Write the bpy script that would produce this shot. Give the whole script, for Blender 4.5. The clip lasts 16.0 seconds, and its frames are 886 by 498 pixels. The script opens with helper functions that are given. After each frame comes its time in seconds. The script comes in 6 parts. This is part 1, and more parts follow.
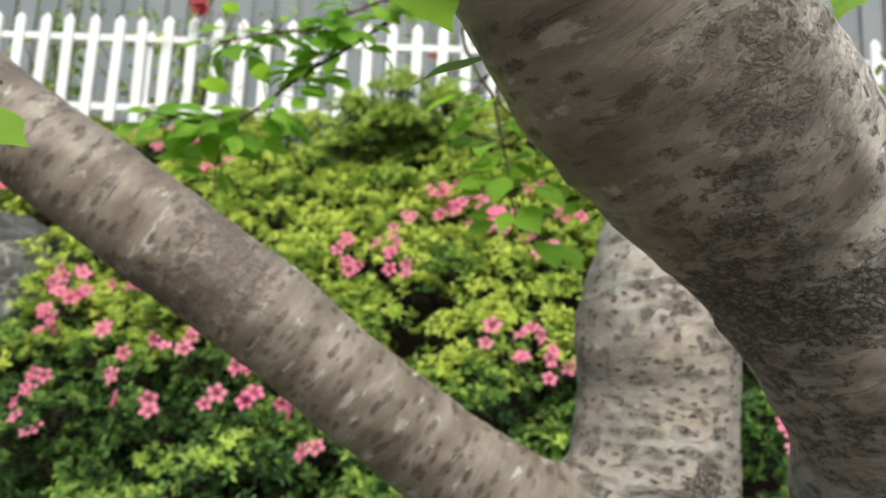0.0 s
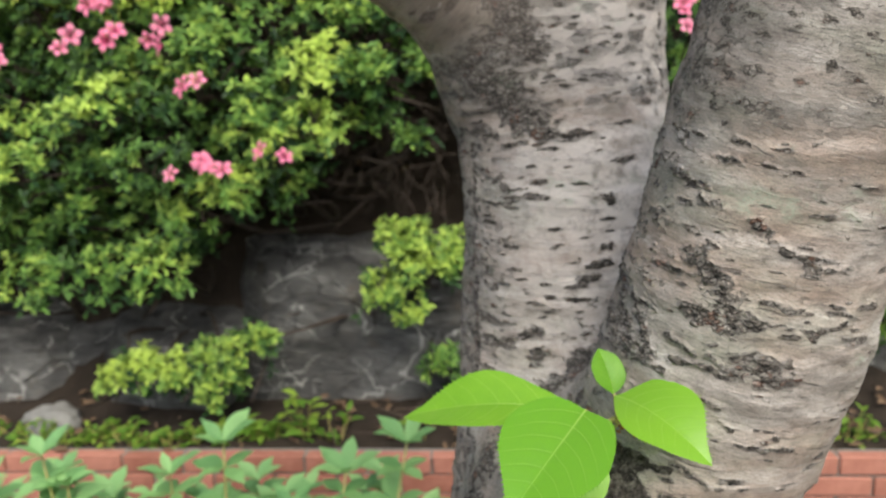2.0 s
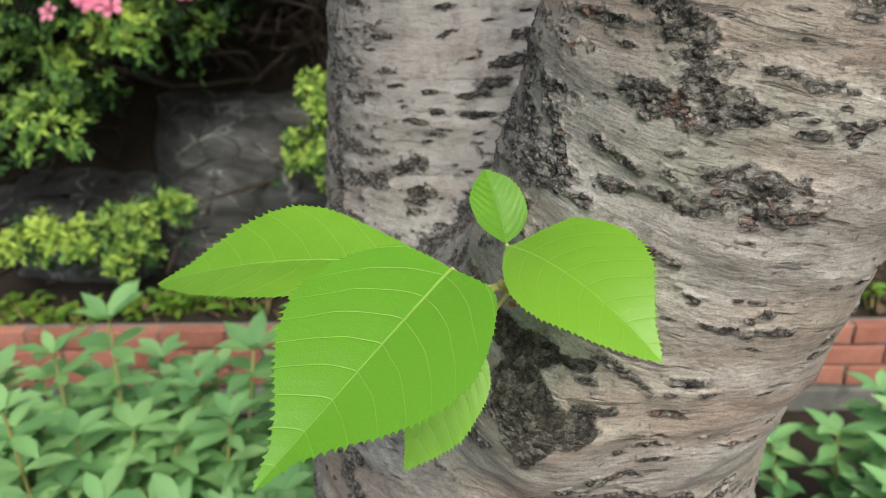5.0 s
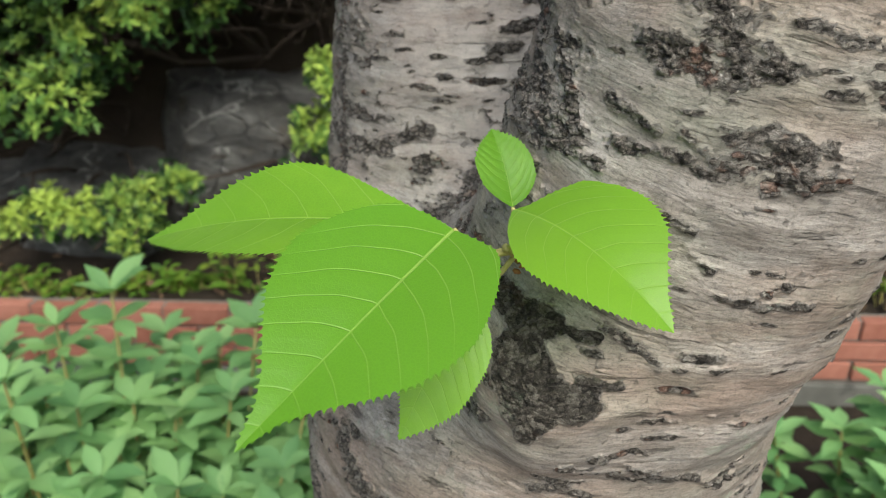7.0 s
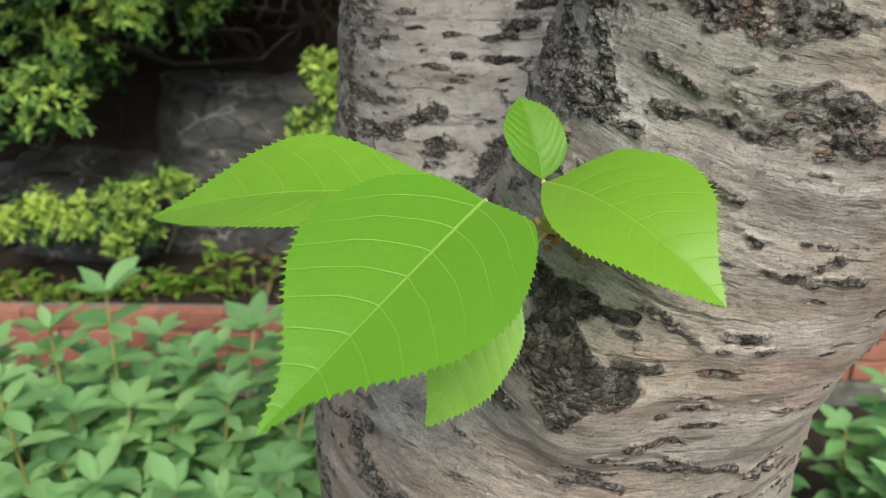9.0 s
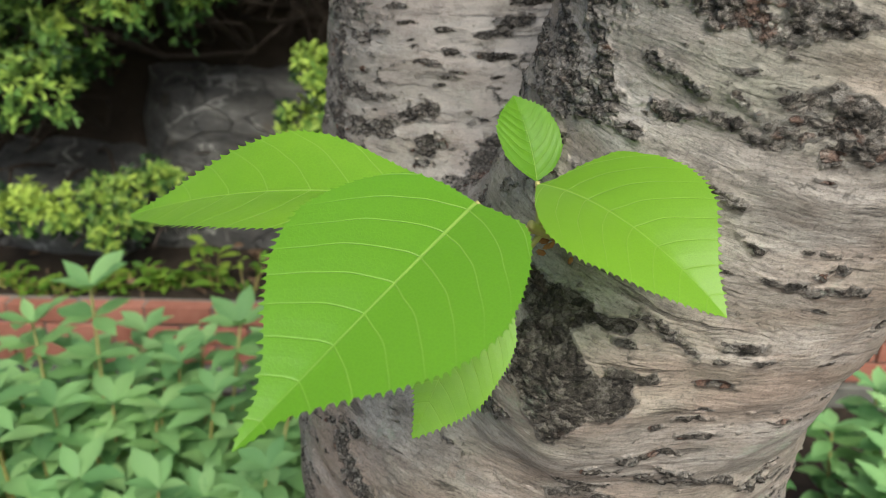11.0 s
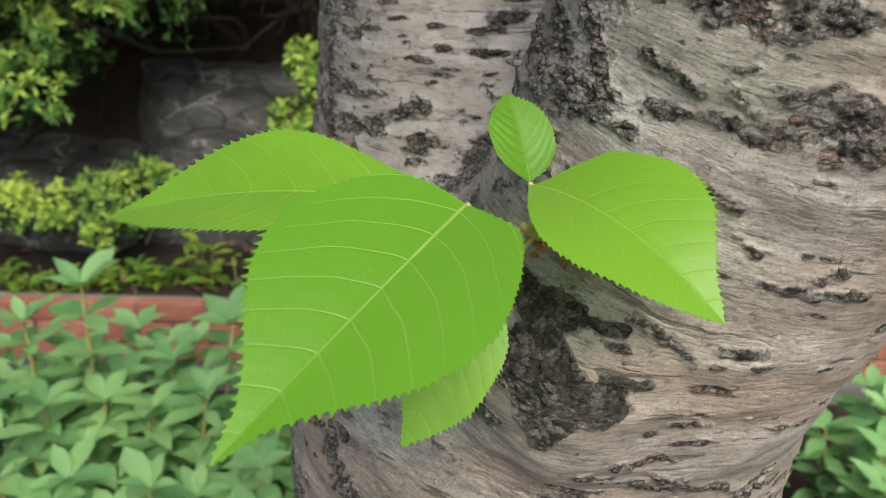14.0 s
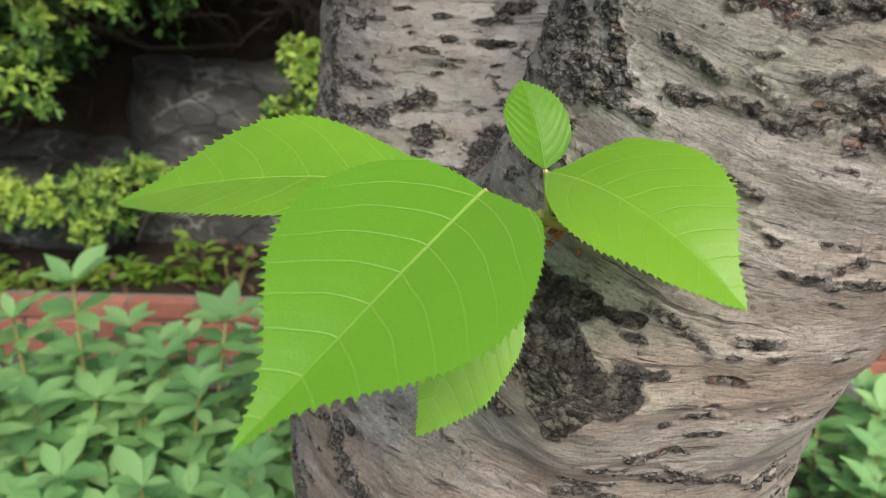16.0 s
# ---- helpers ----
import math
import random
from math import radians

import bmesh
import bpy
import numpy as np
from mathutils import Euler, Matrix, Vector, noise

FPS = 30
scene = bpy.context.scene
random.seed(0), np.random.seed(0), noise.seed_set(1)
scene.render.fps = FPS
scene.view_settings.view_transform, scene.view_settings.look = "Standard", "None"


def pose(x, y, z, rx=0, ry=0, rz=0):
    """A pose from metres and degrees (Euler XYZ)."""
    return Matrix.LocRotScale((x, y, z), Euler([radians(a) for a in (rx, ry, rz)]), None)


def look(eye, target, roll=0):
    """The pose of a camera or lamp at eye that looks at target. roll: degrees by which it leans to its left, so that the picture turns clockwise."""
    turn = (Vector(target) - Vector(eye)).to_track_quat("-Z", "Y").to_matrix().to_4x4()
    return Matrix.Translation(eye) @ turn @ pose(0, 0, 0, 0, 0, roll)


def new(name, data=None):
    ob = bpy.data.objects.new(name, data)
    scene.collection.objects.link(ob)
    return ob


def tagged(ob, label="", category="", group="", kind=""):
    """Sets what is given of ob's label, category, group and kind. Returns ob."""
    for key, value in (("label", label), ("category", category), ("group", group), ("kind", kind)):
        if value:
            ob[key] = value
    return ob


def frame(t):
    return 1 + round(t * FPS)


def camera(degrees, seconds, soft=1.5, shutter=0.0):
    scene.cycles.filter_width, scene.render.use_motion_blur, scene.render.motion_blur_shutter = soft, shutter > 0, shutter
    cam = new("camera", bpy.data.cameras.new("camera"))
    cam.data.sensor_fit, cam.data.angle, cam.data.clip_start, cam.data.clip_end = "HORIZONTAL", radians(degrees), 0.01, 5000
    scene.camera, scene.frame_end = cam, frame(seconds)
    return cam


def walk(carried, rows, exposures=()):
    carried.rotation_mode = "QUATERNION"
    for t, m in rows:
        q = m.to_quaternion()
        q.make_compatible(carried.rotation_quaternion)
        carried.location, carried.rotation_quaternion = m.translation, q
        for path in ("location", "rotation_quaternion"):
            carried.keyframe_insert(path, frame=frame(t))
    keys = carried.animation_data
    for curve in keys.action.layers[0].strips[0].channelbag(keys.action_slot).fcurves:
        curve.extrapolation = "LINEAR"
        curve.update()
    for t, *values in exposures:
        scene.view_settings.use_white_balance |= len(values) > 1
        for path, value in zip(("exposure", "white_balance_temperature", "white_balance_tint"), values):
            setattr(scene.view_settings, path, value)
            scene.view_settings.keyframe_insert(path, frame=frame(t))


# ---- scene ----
cam = camera(61.46, 16.0, 0.9)
cam.data.dof.use_dof = True
cam.data.dof.focus_distance = 0.235
cam.data.dof.aperture_fstop = 18.0
# seconds, x, y, z, yaw, pitch, roll
ROWS = [
    (0, 0.0000, 0.0000, 1.7500, 13.800, 9.500, 2.500),
    (0.5, -0.0101, 0.0409, 1.6908, 12.906, 3.726, 1.303),
    (1, -0.0156, 0.0857, 1.6214, 11.944, -3.406, -1.077),
    (1.5, -0.0196, 0.1131, 1.5735, 9.854, -9.820, -2.219),
    (2, -0.0220, 0.1062, 1.5245, 5.818, -14.103, -2.871),
    (2.5, -0.0191, 0.1106, 1.4844, 4.531, -18.315, -4.268),
    (3, -0.0057, 0.1570, 1.4796, 4.020, -20.784, -4.643),
    (3.5, -0.0022, 0.2113, 1.4642, 3.646, -22.324, -4.674),
    (4, 0.0167, 0.2427, 1.4476, 3.379, -22.968, -3.597),
    (4.2, 0.0208, 0.2559, 1.4426, 3.228, -23.180, -3.203),
    (6.3, 0.0238, 0.2938, 1.4213, 2.518, -24.196, 0.694),
    (6.5, 0.0222, 0.2923, 1.4197, 3.123, -24.225, 0.520),
    (7, 0.0241, 0.2929, 1.4169, 3.019, -24.809, -0.308),
    (7.5, 0.0195, 0.2921, 1.4174, 3.050, -25.053, -1.079),
    (8, 0.0202, 0.2926, 1.4112, 3.752, -24.664, -1.260),
    (8.5, 0.0152, 0.2943, 1.4059, 3.195, -24.314, -0.806),
    (9, 0.0127, 0.3036, 1.4010, 2.506, -24.432, -0.465),
    (11.5, 0.0123, 0.3129, 1.3992, 1.654, -24.699, 0.689),
    (12, 0.0135, 0.3128, 1.4000, 1.755, -24.570, 0.714),
    (12.5, 0.0131, 0.3107, 1.4001, 1.505, -24.491, 0.776),
    (13, 0.0099, 0.3122, 1.4019, 1.409, -24.796, 0.777),
    (13.5, 0.0091, 0.3154, 1.3997, 0.903, -24.780, 1.022),
    (14, 0.0136, 0.3195, 1.3982, 1.187, -24.964, 0.814),
    (14.5, 0.0085, 0.3203, 1.3948, 0.626, -24.627, 1.195),
    (15, 0.0083, 0.3220, 1.3928, 0.427, -24.694, 1.290),
    (15.5, 0.0065, 0.3209, 1.3939, 0.402, -24.902, 1.393),
    (16, 0.0063, 0.3207, 1.3932, 0.358, -24.927, 1.382),
]
walk(cam, [(t, pose(x, y, z, 90 + pitch, 0, yaw) @ pose(0, 0, 0, 0, 0, roll)) for t, x, y, z, yaw, pitch, roll in ROWS],
     exposures=[(0.0, 0.56, 6650, 2), (0.75, 0.64, 6450, 1), (1.5, 0.80, 6500, 4), (2.5, 0.88, 6550, 7), (3.5, 0.80, 6450, 4), (6.5, 0.64, 6500, 3), (16.0, 0.62, 6620, 5)])

# ---- light: a bright overcast sky ----
world = bpy.data.worlds.new("sky")
scene.world = world
world.use_nodes = True
wn = world.node_tree.nodes
sky = wn.new("ShaderNodeTexSky")
sky.sky_type = "NISHITA"
sky.sun_disc = False
sky.sun_elevation, sky.sun_rotation = radians(54), radians(160)
sky.dust_density, sky.air_density = 4.0, 1.0
wn["Background"].inputs["Strength"].default_value = 0.12
world.node_tree.links.new(sky.outputs["Color"], wn["Background"].inputs["Color"])
sun_data = bpy.data.lights.new("sun", "SUN")
sun_data.energy, sun_data.angle, sun_data.color = 2.1, radians(35), (1.0, 0.96, 0.9)
sun = new("sun", sun_data)
sun.matrix_world = look((1.8, -3.7, 7.5), (0, 1.5, 1.0))


# ---- node helpers ----
class Mat:
    """A small builder for procedural materials."""

    def __init__(self, name, rough=0.6, spec=0.4):
        self.m = bpy.data.materials.new(name)
        self.m.use_nodes = True
        self.t = self.m.node_tree
        self.b = self.t.nodes["Principled BSDF"]
        self.out = self.t.nodes["Material Output"]
        self.b.inputs["Roughness"].default_value = rough
        self.b.inputs["Specular IOR Level"].default_value = spec

    def put(self, socket, value):
        if isinstance(value, bpy.types.NodeSocket):
            self.t.links.new(value, socket)
        elif isinstance(value, (tuple, list)) and len(value) == 3 and socket.type == "RGBA":
            socket.default_value = (*value, 1)
        else:
            socket.default_value = value

    def node(self, kind, out=0, props=None, **ins):
        n = self.t.nodes.new(kind)
        props = props or {}
        if "operation" in props:
            n.operation = props["operation"]
            n.use_clamp = props["use_clamp"]
        if "data_type" in props:
            n.data_type = props["data_type"]
        for k, v in ins.items():
            self.put(n.inputs[int(k[1:])] if k[0] == "i" and k[1:].isdigit() else n.inputs[k.replace("_", " ")], v)
        return n.outputs[out]

    def math(self, op, a, b=0.0, clamp=False):
        return self.node("ShaderNodeMath", 0, {"operation": op, "use_clamp": clamp}, i0=a, i1=b)

    def ramp(self, fac, *stops):
        n = self.t.nodes.new("ShaderNodeValToRGB")
        el = n.color_ramp.elements
        while len(el) < len(stops):
            el.new(0.5)
        for e, (p, c) in zip(el, stops):
            e.position = p
            e.color = (c, c, c, 1) if isinstance(c, (int, float)) else (*c, 1)
        self.put(n.inputs[0], fac)
        return n.outputs[0]

    def mix(self, fac, a, b, mode="MIX"):
        n = self.t.nodes.new("ShaderNodeMix")
        n.data_type, n.blend_type = "RGBA", mode
        for i, v in ((0, fac), (6, a), (7, b)):
            self.put(n.inputs[i], v)
        return n.outputs[2]

    def coord(self, which="Object"):
        return self.t.nodes.new("ShaderNodeTexCoord").outputs[which]

    def scaled(self, vec, sx, sy, sz, loc=(0, 0, 0)):
        n = self.t.nodes.new("ShaderNodeMapping")
        self.put(n.inputs[0], vec)
        n.inputs["Scale"].default_value = (sx, sy, sz)
        n.inputs["Location"].default_value = loc
        return n.outputs[0]

    def noise(self, vec, scale, detail=4.0, rough=0.55, dist=0.0):
        return self.node("ShaderNodeTexNoise", 0, None, Vector=vec, Scale=scale, Detail=detail, Roughness=rough, Distortion=dist)

    def voro(self, vec, scale, feature="F1", out="Distance", rand=1.0):
        n = self.t.nodes.new("ShaderNodeTexVoronoi")
        n.feature = feature
        self.put(n.inputs["Vector"], vec)
        n.inputs["Scale"].default_value = scale
        n.inputs["Randomness"].default_value = rand
        return n.outputs[out]

    def attr(self, name, out="Fac"):
        n = self.t.nodes.new("ShaderNodeAttribute")
        n.attribute_name = name
        return n.outputs[out]

    def bump(self, height, strength=0.5, distance=0.01, under=None):
        n = self.t.nodes.new("ShaderNodeBump")
        n.inputs["Strength"].default_value, n.inputs["Distance"].default_value = strength, distance
        self.put(n.inputs["Height"], height)
        if under is not None:
            self.put(n.inputs["Normal"], under)
        self.put(self.b.inputs["Normal"], n.outputs[0])
        return n.outputs[0]

    def colour(self, c):
        self.put(self.b.inputs["Base Color"], c)

    def thin(self, colour, amount=0.4):
        """Lets light through, as a leaf or petal does."""
        tr = self.t.nodes.new("ShaderNodeBsdfTranslucent")
        self.put(tr.inputs["Color"], colour)
        mx = self.t.nodes.new("ShaderNodeMixShader")
        mx.inputs[0].default_value = amount
        self.t.links.new(self.b.outputs[0], mx.inputs[1])
        self.t.links.new(tr.outputs[0], mx.inputs[2])
        self.t.links.new(mx.outputs[0], self.out.inputs["Surface"])


# ---- materials ----
def make_bark(name):
    """Cherry bark on a map of metres round and along the stem: pale skin, cross-wise lenticels, crumbling crusts; smoother where 'age' is low."""
    k = Mat(name, 0.6, 0.45)
    uv = k.coord("UV")
    pos = k.coord("Object")
    age = k.attr("age")
    warp = k.node("ShaderNodeMix", 1, {"data_type": "VECTOR"}, i0=0.010, i4=uv, i5=k.node("ShaderNodeTexNoise", 1, None, Vector=uv, Scale=24.0, Detail=5.0))
    # skin: fine low-contrast streaks, tan, green-grey and pale patches
    skin_n = k.noise(k.scaled(warp, 22, 62, 1), 1.0, 9, 0.66)
    fibre = k.noise(k.scaled(warp, 110, 420, 1), 1.0, 6, 0.7)
    blotch = k.noise(k.scaled(uv, 9, 15, 1), 1.0, 6, 0.62)
    skin = k.ramp(skin_n, (0.30, (0.165, 0.140, 0.118)), (0.45, (0.255, 0.224, 0.196)), (0.58, (0.335, 0.302, 0.270)), (0.72, (0.47, 0.43, 0.395)))
    tan = k.mix(k.ramp(blotch, (0.44, 0.0), (0.60, 0.75)), skin, (0.330, 0.250, 0.200))
    moss = k.mix(k.ramp(k.noise(k.scaled(uv, 12, 20, 1, (7, 1, 0)), 1.0, 6, 0.65), (0.48, 0.0), (0.66, 0.5)), tan, (0.285, 0.290, 0.225))
    pale = k.mix(k.ramp(k.noise(k.scaled(uv, 7, 24, 1, (3, 7, 0)), 1.0, 7, 0.68), (0.52, 0.0), (0.66, 0.6)), moss, (0.52, 0.49, 0.455))
    pale = k.mix(1.0, pale, k.ramp(fibre, (0.33, 0.68), (0.5, 0.98), (0.68, 1.18)), "MULTIPLY")
    pale = k.mix(1.0, pale, k.ramp(k.noise(pos, 900, 5, 0.75), (0.36, 0.66), (0.48, 1.0), (0.66, 1.14)), "MULTIPLY")

    grain_n = k.noise(k.scaled(warp, 230, 980, 1, (2, 2, 0)), 1.0, 6, 0.72)
    pale = k.mix(1.0, pale, k.ramp(grain_n, (0.36, 0.62), (0.47, 0.96), (0.58, 1.04), (0.68, 1.3)), "MULTIPLY")

    def lens(su, sv, keep, width, off, rag=1.7):
        """Stretched cells, only some of them filled, with torn edges: the core and a pale lip round it."""
        vec = k.scaled(warp, su, sv, 1, off)
        d = k.voro(vec, 1.0, rand=0.9)
        pick = k.node("ShaderNodeSeparateColor", 0, None, Color=k.voro(vec, 1.0, out="Color", rand=0.9))
        on = k.ramp(pick, (keep - 0.02, 1.0), (keep, 0.0))
        edge = k.math("ADD", d, k.math("MULTIPLY", k.math("SUBTRACT", k.noise(k.scaled(uv, 1, 1.6, 1), 190, 6, 0.78), 0.5), rag))
        core = k.math("MULTIPLY", k.ramp(edge, (width * 0.72, 1.0), (width, 0.0)), on)
        lip = k.math("MULTIPLY", k.ramp(edge, (width * 1.0, 1.0), (width * 1.55, 0.0)), on)
        return core, lip

    l1, p1 = lens(50, 88, 0.50, 0.36, (0.3, 0.1, 0))
    l2, p2 = lens(25, 70, 0.28, 0.34, (5.3, 2.1, 0))
    l3, p3 = lens(90, 150, 0.40, 0.40, (1.3, 8.1, 0))
    l4, p4 = lens(48, 125, 0.60, 0.50, (4.1, 3.3, 0), 0.9)
    coarse = k.math("SUBTRACT", 1.0, k.attr("fine"))
    torn = k.math("ADD", k.attr("crust"), k.math("MULTIPLY", k.math("SUBTRACT", k.noise(pos, 420, 7, 0.8), 0.5), 1.3))
    torn = k.math("ADD", torn, k.math("MULTIPLY", k.math("SUBTRACT", k.noise(k.scaled(warp, 120, 210, 1, (6, 2, 0)), 1.0, 6, 0.7), 0.5), 1.1))
    made = k.ramp(torn, (0.34, 0.0), (0.54, 1.0))
    rim = k.math("MULTIPLY", k.ramp(torn, (0.14, 0.0), (0.32, 1.0)), k.ramp(k.noise(pos, 160, 4), (0.42, 0.0), (0.6, 1.0)))
    lent = k.math("MAXIMUM", k.math("MULTIPLY", k.math("MAXIMUM", k.math("MAXIMUM", l1, l2), l3), coarse), made)
    lip = k.math("MAXIMUM", k.math("MULTIPLY", k.math("MAXIMUM", p1, p2), coarse), rim)
    flake_n = k.noise(k.scaled(warp, 9, 24, 1, (9, 4, 0)), 1.0, 9, 0.75)
    flake = k.math("MULTIPLY", k.ramp(flake_n, (0.585, 0.0), (0.63, 1.0)), k.math("MULTIPLY", coarse, k.ramp(age, (0.4, 0.0), (0.9, 1.0))))
    scar = k.math("MULTIPLY", coarse, k.attr("scar"))
    scar_m = k.ramp(k.math("ADD", scar, k.math("MULTIPLY", k.math("SUBTRACT", k.noise(k.scaled(pos, 1, 1, 1.7), 75, 9, 0.8), 0.5), 3.2)), (0.44, 0.0), (0.56, 1.0))
    scar_m = k.math("MULTIPLY", scar_m, k.ramp(scar, (0.06, 0.0), (0.25, 1.0)))
    rough_part = k.math("MAXIMUM", k.math("MAXIMUM", flake, scar_m), lent)
    # crust: crumbled plates of many greys parted by black cracks, some of them rust-red
    crumb = k.node("ShaderNodeMix", 1, {"data_type": "VECTOR"}, i0=0.006, i4=k.scaled(pos, 1, 1, 1.5), i5=k.node("ShaderNodeTexNoise", 1, None, Vector=pos, Scale=150.0, Detail=5.0, Roughness=0.7))
    plate = k.node("ShaderNodeSeparateColor", 0, None, Color=k.voro(crumb, 210, out="Color"))
    plate2 = k.node("ShaderNodeSeparateColor", 1, None, Color=k.voro(crumb, 520, out="Color"))
    gap1 = k.ramp(k.voro(crumb, 210, "DISTANCE_TO_EDGE"), (0.03, 0.0), (0.20, 1.0))
    gap2 = k.ramp(k.voro(crumb, 520, "DISTANCE_TO_EDGE"), (0.02, 0.25), (0.16, 1.0))
    grit = k.noise(pos, 620, 8, 0.8)
    tone = k.math("ADD", k.math("MULTIPLY", plate, 0.45), k.math("ADD", k.math("MULTIPLY", plate2, 0.25), k.math("MULTIPLY", k.math("SUBTRACT", grit, 0.5), 1.6)))
    dark_col = k.ramp(tone, (0.0, (0.050, 0.043, 0.036)), (0.14, (0.175, 0.150, 0.127)), (0.34, (0.31, 0.272, 0.235)), (0.68, (0.52, 0.48, 0.43)))
    rust = k.mix(k.math("MULTIPLY", k.ramp(k.node("ShaderNodeSeparateColor", 2, None, Color=k.voro(crumb, 210, out="Color")), (0.60, 0.0), (0.66, 0.5)), k.ramp(k.noise(pos, 55, 3), (0.56, 0.0), (0.62, 1.0))), dark_col, (0.40, 0.17, 0.10))
    rust = k.mix(1.0, rust, k.math("MULTIPLY", k.math("ADD", k.math("MULTIPLY", gap1, 0.62), 0.38), k.math("ADD", k.math("MULTIPLY", gap2, 0.45), 0.55)), "MULTIPLY")
    rust = k.mix(k.ramp(k.attr("wound"), (0.35, 0.0), (0.65, 0.85)), rust, k.ramp(tone, (0.1, (0.020, 0.017, 0.014)), (0.38, (0.095, 0.082, 0.067)), (0.68, (0.27, 0.245, 0.21))))
    fleck = k.ramp(k.noise(k.scaled(warp, 90, 230, 1, (1, 5, 0)), 1.0, 8, 0.78), (0.585, 0.0), (0.645, 0.8))
    pale = k.mix(k.math("MULTIPLY", fleck, k.math("ADD", 0.25, k.math("MULTIPLY", age, 0.75))), pale, dark_col)
    dash = k.ramp(k.noise(k.scaled(warp, 34, 190, 1, (3, 9, 0)), 1.0, 8, 0.74), (0.57, 0.0), (0.64, 0.85))
    dash = k.math("MULTIPLY", dash, k.ramp(k.noise(k.scaled(uv, 16, 30, 1, (8, 8, 0)), 1.0, 3), (0.40, 0.0), (0.58, 1.0)))
    crack = k.ramp(k.noise(k.scaled(warp, 18, 150, 1, (7, 3, 0)), 1.0, 8, 0.72), (0.35, 0.0), (0.40, 1.0))
    pale = k.mix(k.math("MULTIPLY", dash, k.math("ADD", 0.15, k.math("MULTIPLY", age, 0.85))), pale, dark_col)
    pale = k.mix(1.0, pale, k.math("ADD", 0.42, k.math("MULTIPLY", crack, 0.58)), "MULTIPLY")
    old = k.mix(rough_part, k.mix(k.math("MULTIPLY", lip, 0.45), pale, (0.56, 0.53, 0.49)), rust)
    silk = k.mix(k.ramp(k.noise(k.scaled(uv, 5, 40, 1, (4, 2, 0)), 1.0, 6, 0.6), (0.38, 0.0), (0.66, 0.8)), (0.178, 0.142, 0.110), (0.345, 0.300, 0.255))
    silk = k.mix(1.0, silk, k.ramp(fibre, (0.33, 0.84), (0.5, 1.0), (0.68, 1.12)), "MULTIPLY")
    ring = k.ramp(k.noise(k.scaled(uv, 6, 26, 1, (1, 6, 0)), 1.0, 5, 0.6), (0.54, 0.0), (0.66, 0.55))
    silk = k.mix(ring, silk, (0.135, 0.108, 0.088))
    # Near-white cross streaks: the branch's glossy highlights put into its colour.
    gloss_streak = k.ramp(k.noise(k.scaled(warp, 26, 60, 1, (5, 5, 0)), 1.0, 4, 0.6), (0.60, 0.0), (0.66, 0.75))
    silk = k.mix(gloss_streak, silk, (0.50, 0.475, 0.435))
    young = k.mix(k.math("MULTIPLY", k.math("MAXIMUM", k.math("MULTIPLY", l4, 1.0), k.math("MULTIPLY", scar_m, 0.9)), 0.9), silk, k.mix(0.7, rust, (0.085, 0.062, 0.048)))
    # Whitens the skin: pale bark patches plus light painted on upper and right faces.
    old = k.mix(k.math("MULTIPLY", k.math("MULTIPLY", k.attr("pale_lit"), k.math("SUBTRACT", 1.0, rough_part)), k.ramp(k.noise(pos, 90, 6, 0.7), (0.30, 0.0), (0.52, 0.92))), old, (0.66, 0.605, 0.55))
    dark_patch = k.math("MULTIPLY", k.ramp(k.attr("stain"), (0.3, 0.0), (0.6, 0.85)), k.ramp(k.noise(pos, 70, 6, 0.7), (0.34, 0.35), (0.56, 1.0)))
    old = k.mix(dark_patch, old, (0.105, 0.090, 0.075))
    col = k.mix(k.ramp(age, (0.2, 0.0), (0.8, 1.0)), young, old)
    lich = k.math("MULTIPLY", k.ramp(k.noise(k.scaled(uv, 14, 18, 1, (2, 11, 0)), 1.0, 7, 0.76), (0.585, 0.0), (0.64, 0.65)), k.ramp(grit, (0.40, 0.0), (0.58, 1.0)))
    col = k.mix(k.math("MULTIPLY", lich, k.ramp(age, (0.3, 0.2), (0.8, 1.0))), col, (0.29, 0.36, 0.265))
    k.colour(col)
    k.put(k.b.inputs["Roughness"], k.math("ADD", k.math("MULTIPLY", rough_part, 0.35), k.math("ADD", 0.30, k.math("MULTIPLY", age, 0.24))))
    skin_h = k.math("ADD", k.math("ADD", k.math("ADD", k.math("MULTIPLY", fibre, 0.26), k.math("MULTIPLY", grain_n, 0.16)), k.math("MULTIPLY", dash, 0.18)), k.math("MULTIPLY", crack, 0.22))
    crust_h = k.math("ADD", k.math("MULTIPLY", tone, 0.6), k.math("ADD", k.math("MULTIPLY", gap1, 0.45), k.math("MULTIPLY", gap2, 0.15)))
    h = k.math("ADD", k.math("ADD", skin_h, k.math("MULTIPLY", k.math("MULTIPLY", lip, 0.3), k.ramp(age, (0.3, 0.0), (0.8, 1.0)))), k.math("MULTIPLY", k.math("MULTIPLY", rough_part, crust_h), k.ramp(age, (0.2, 0.04), (0.8, 1.0))))
    k.bump(h, 1.0, 0.0026)
    return k.m


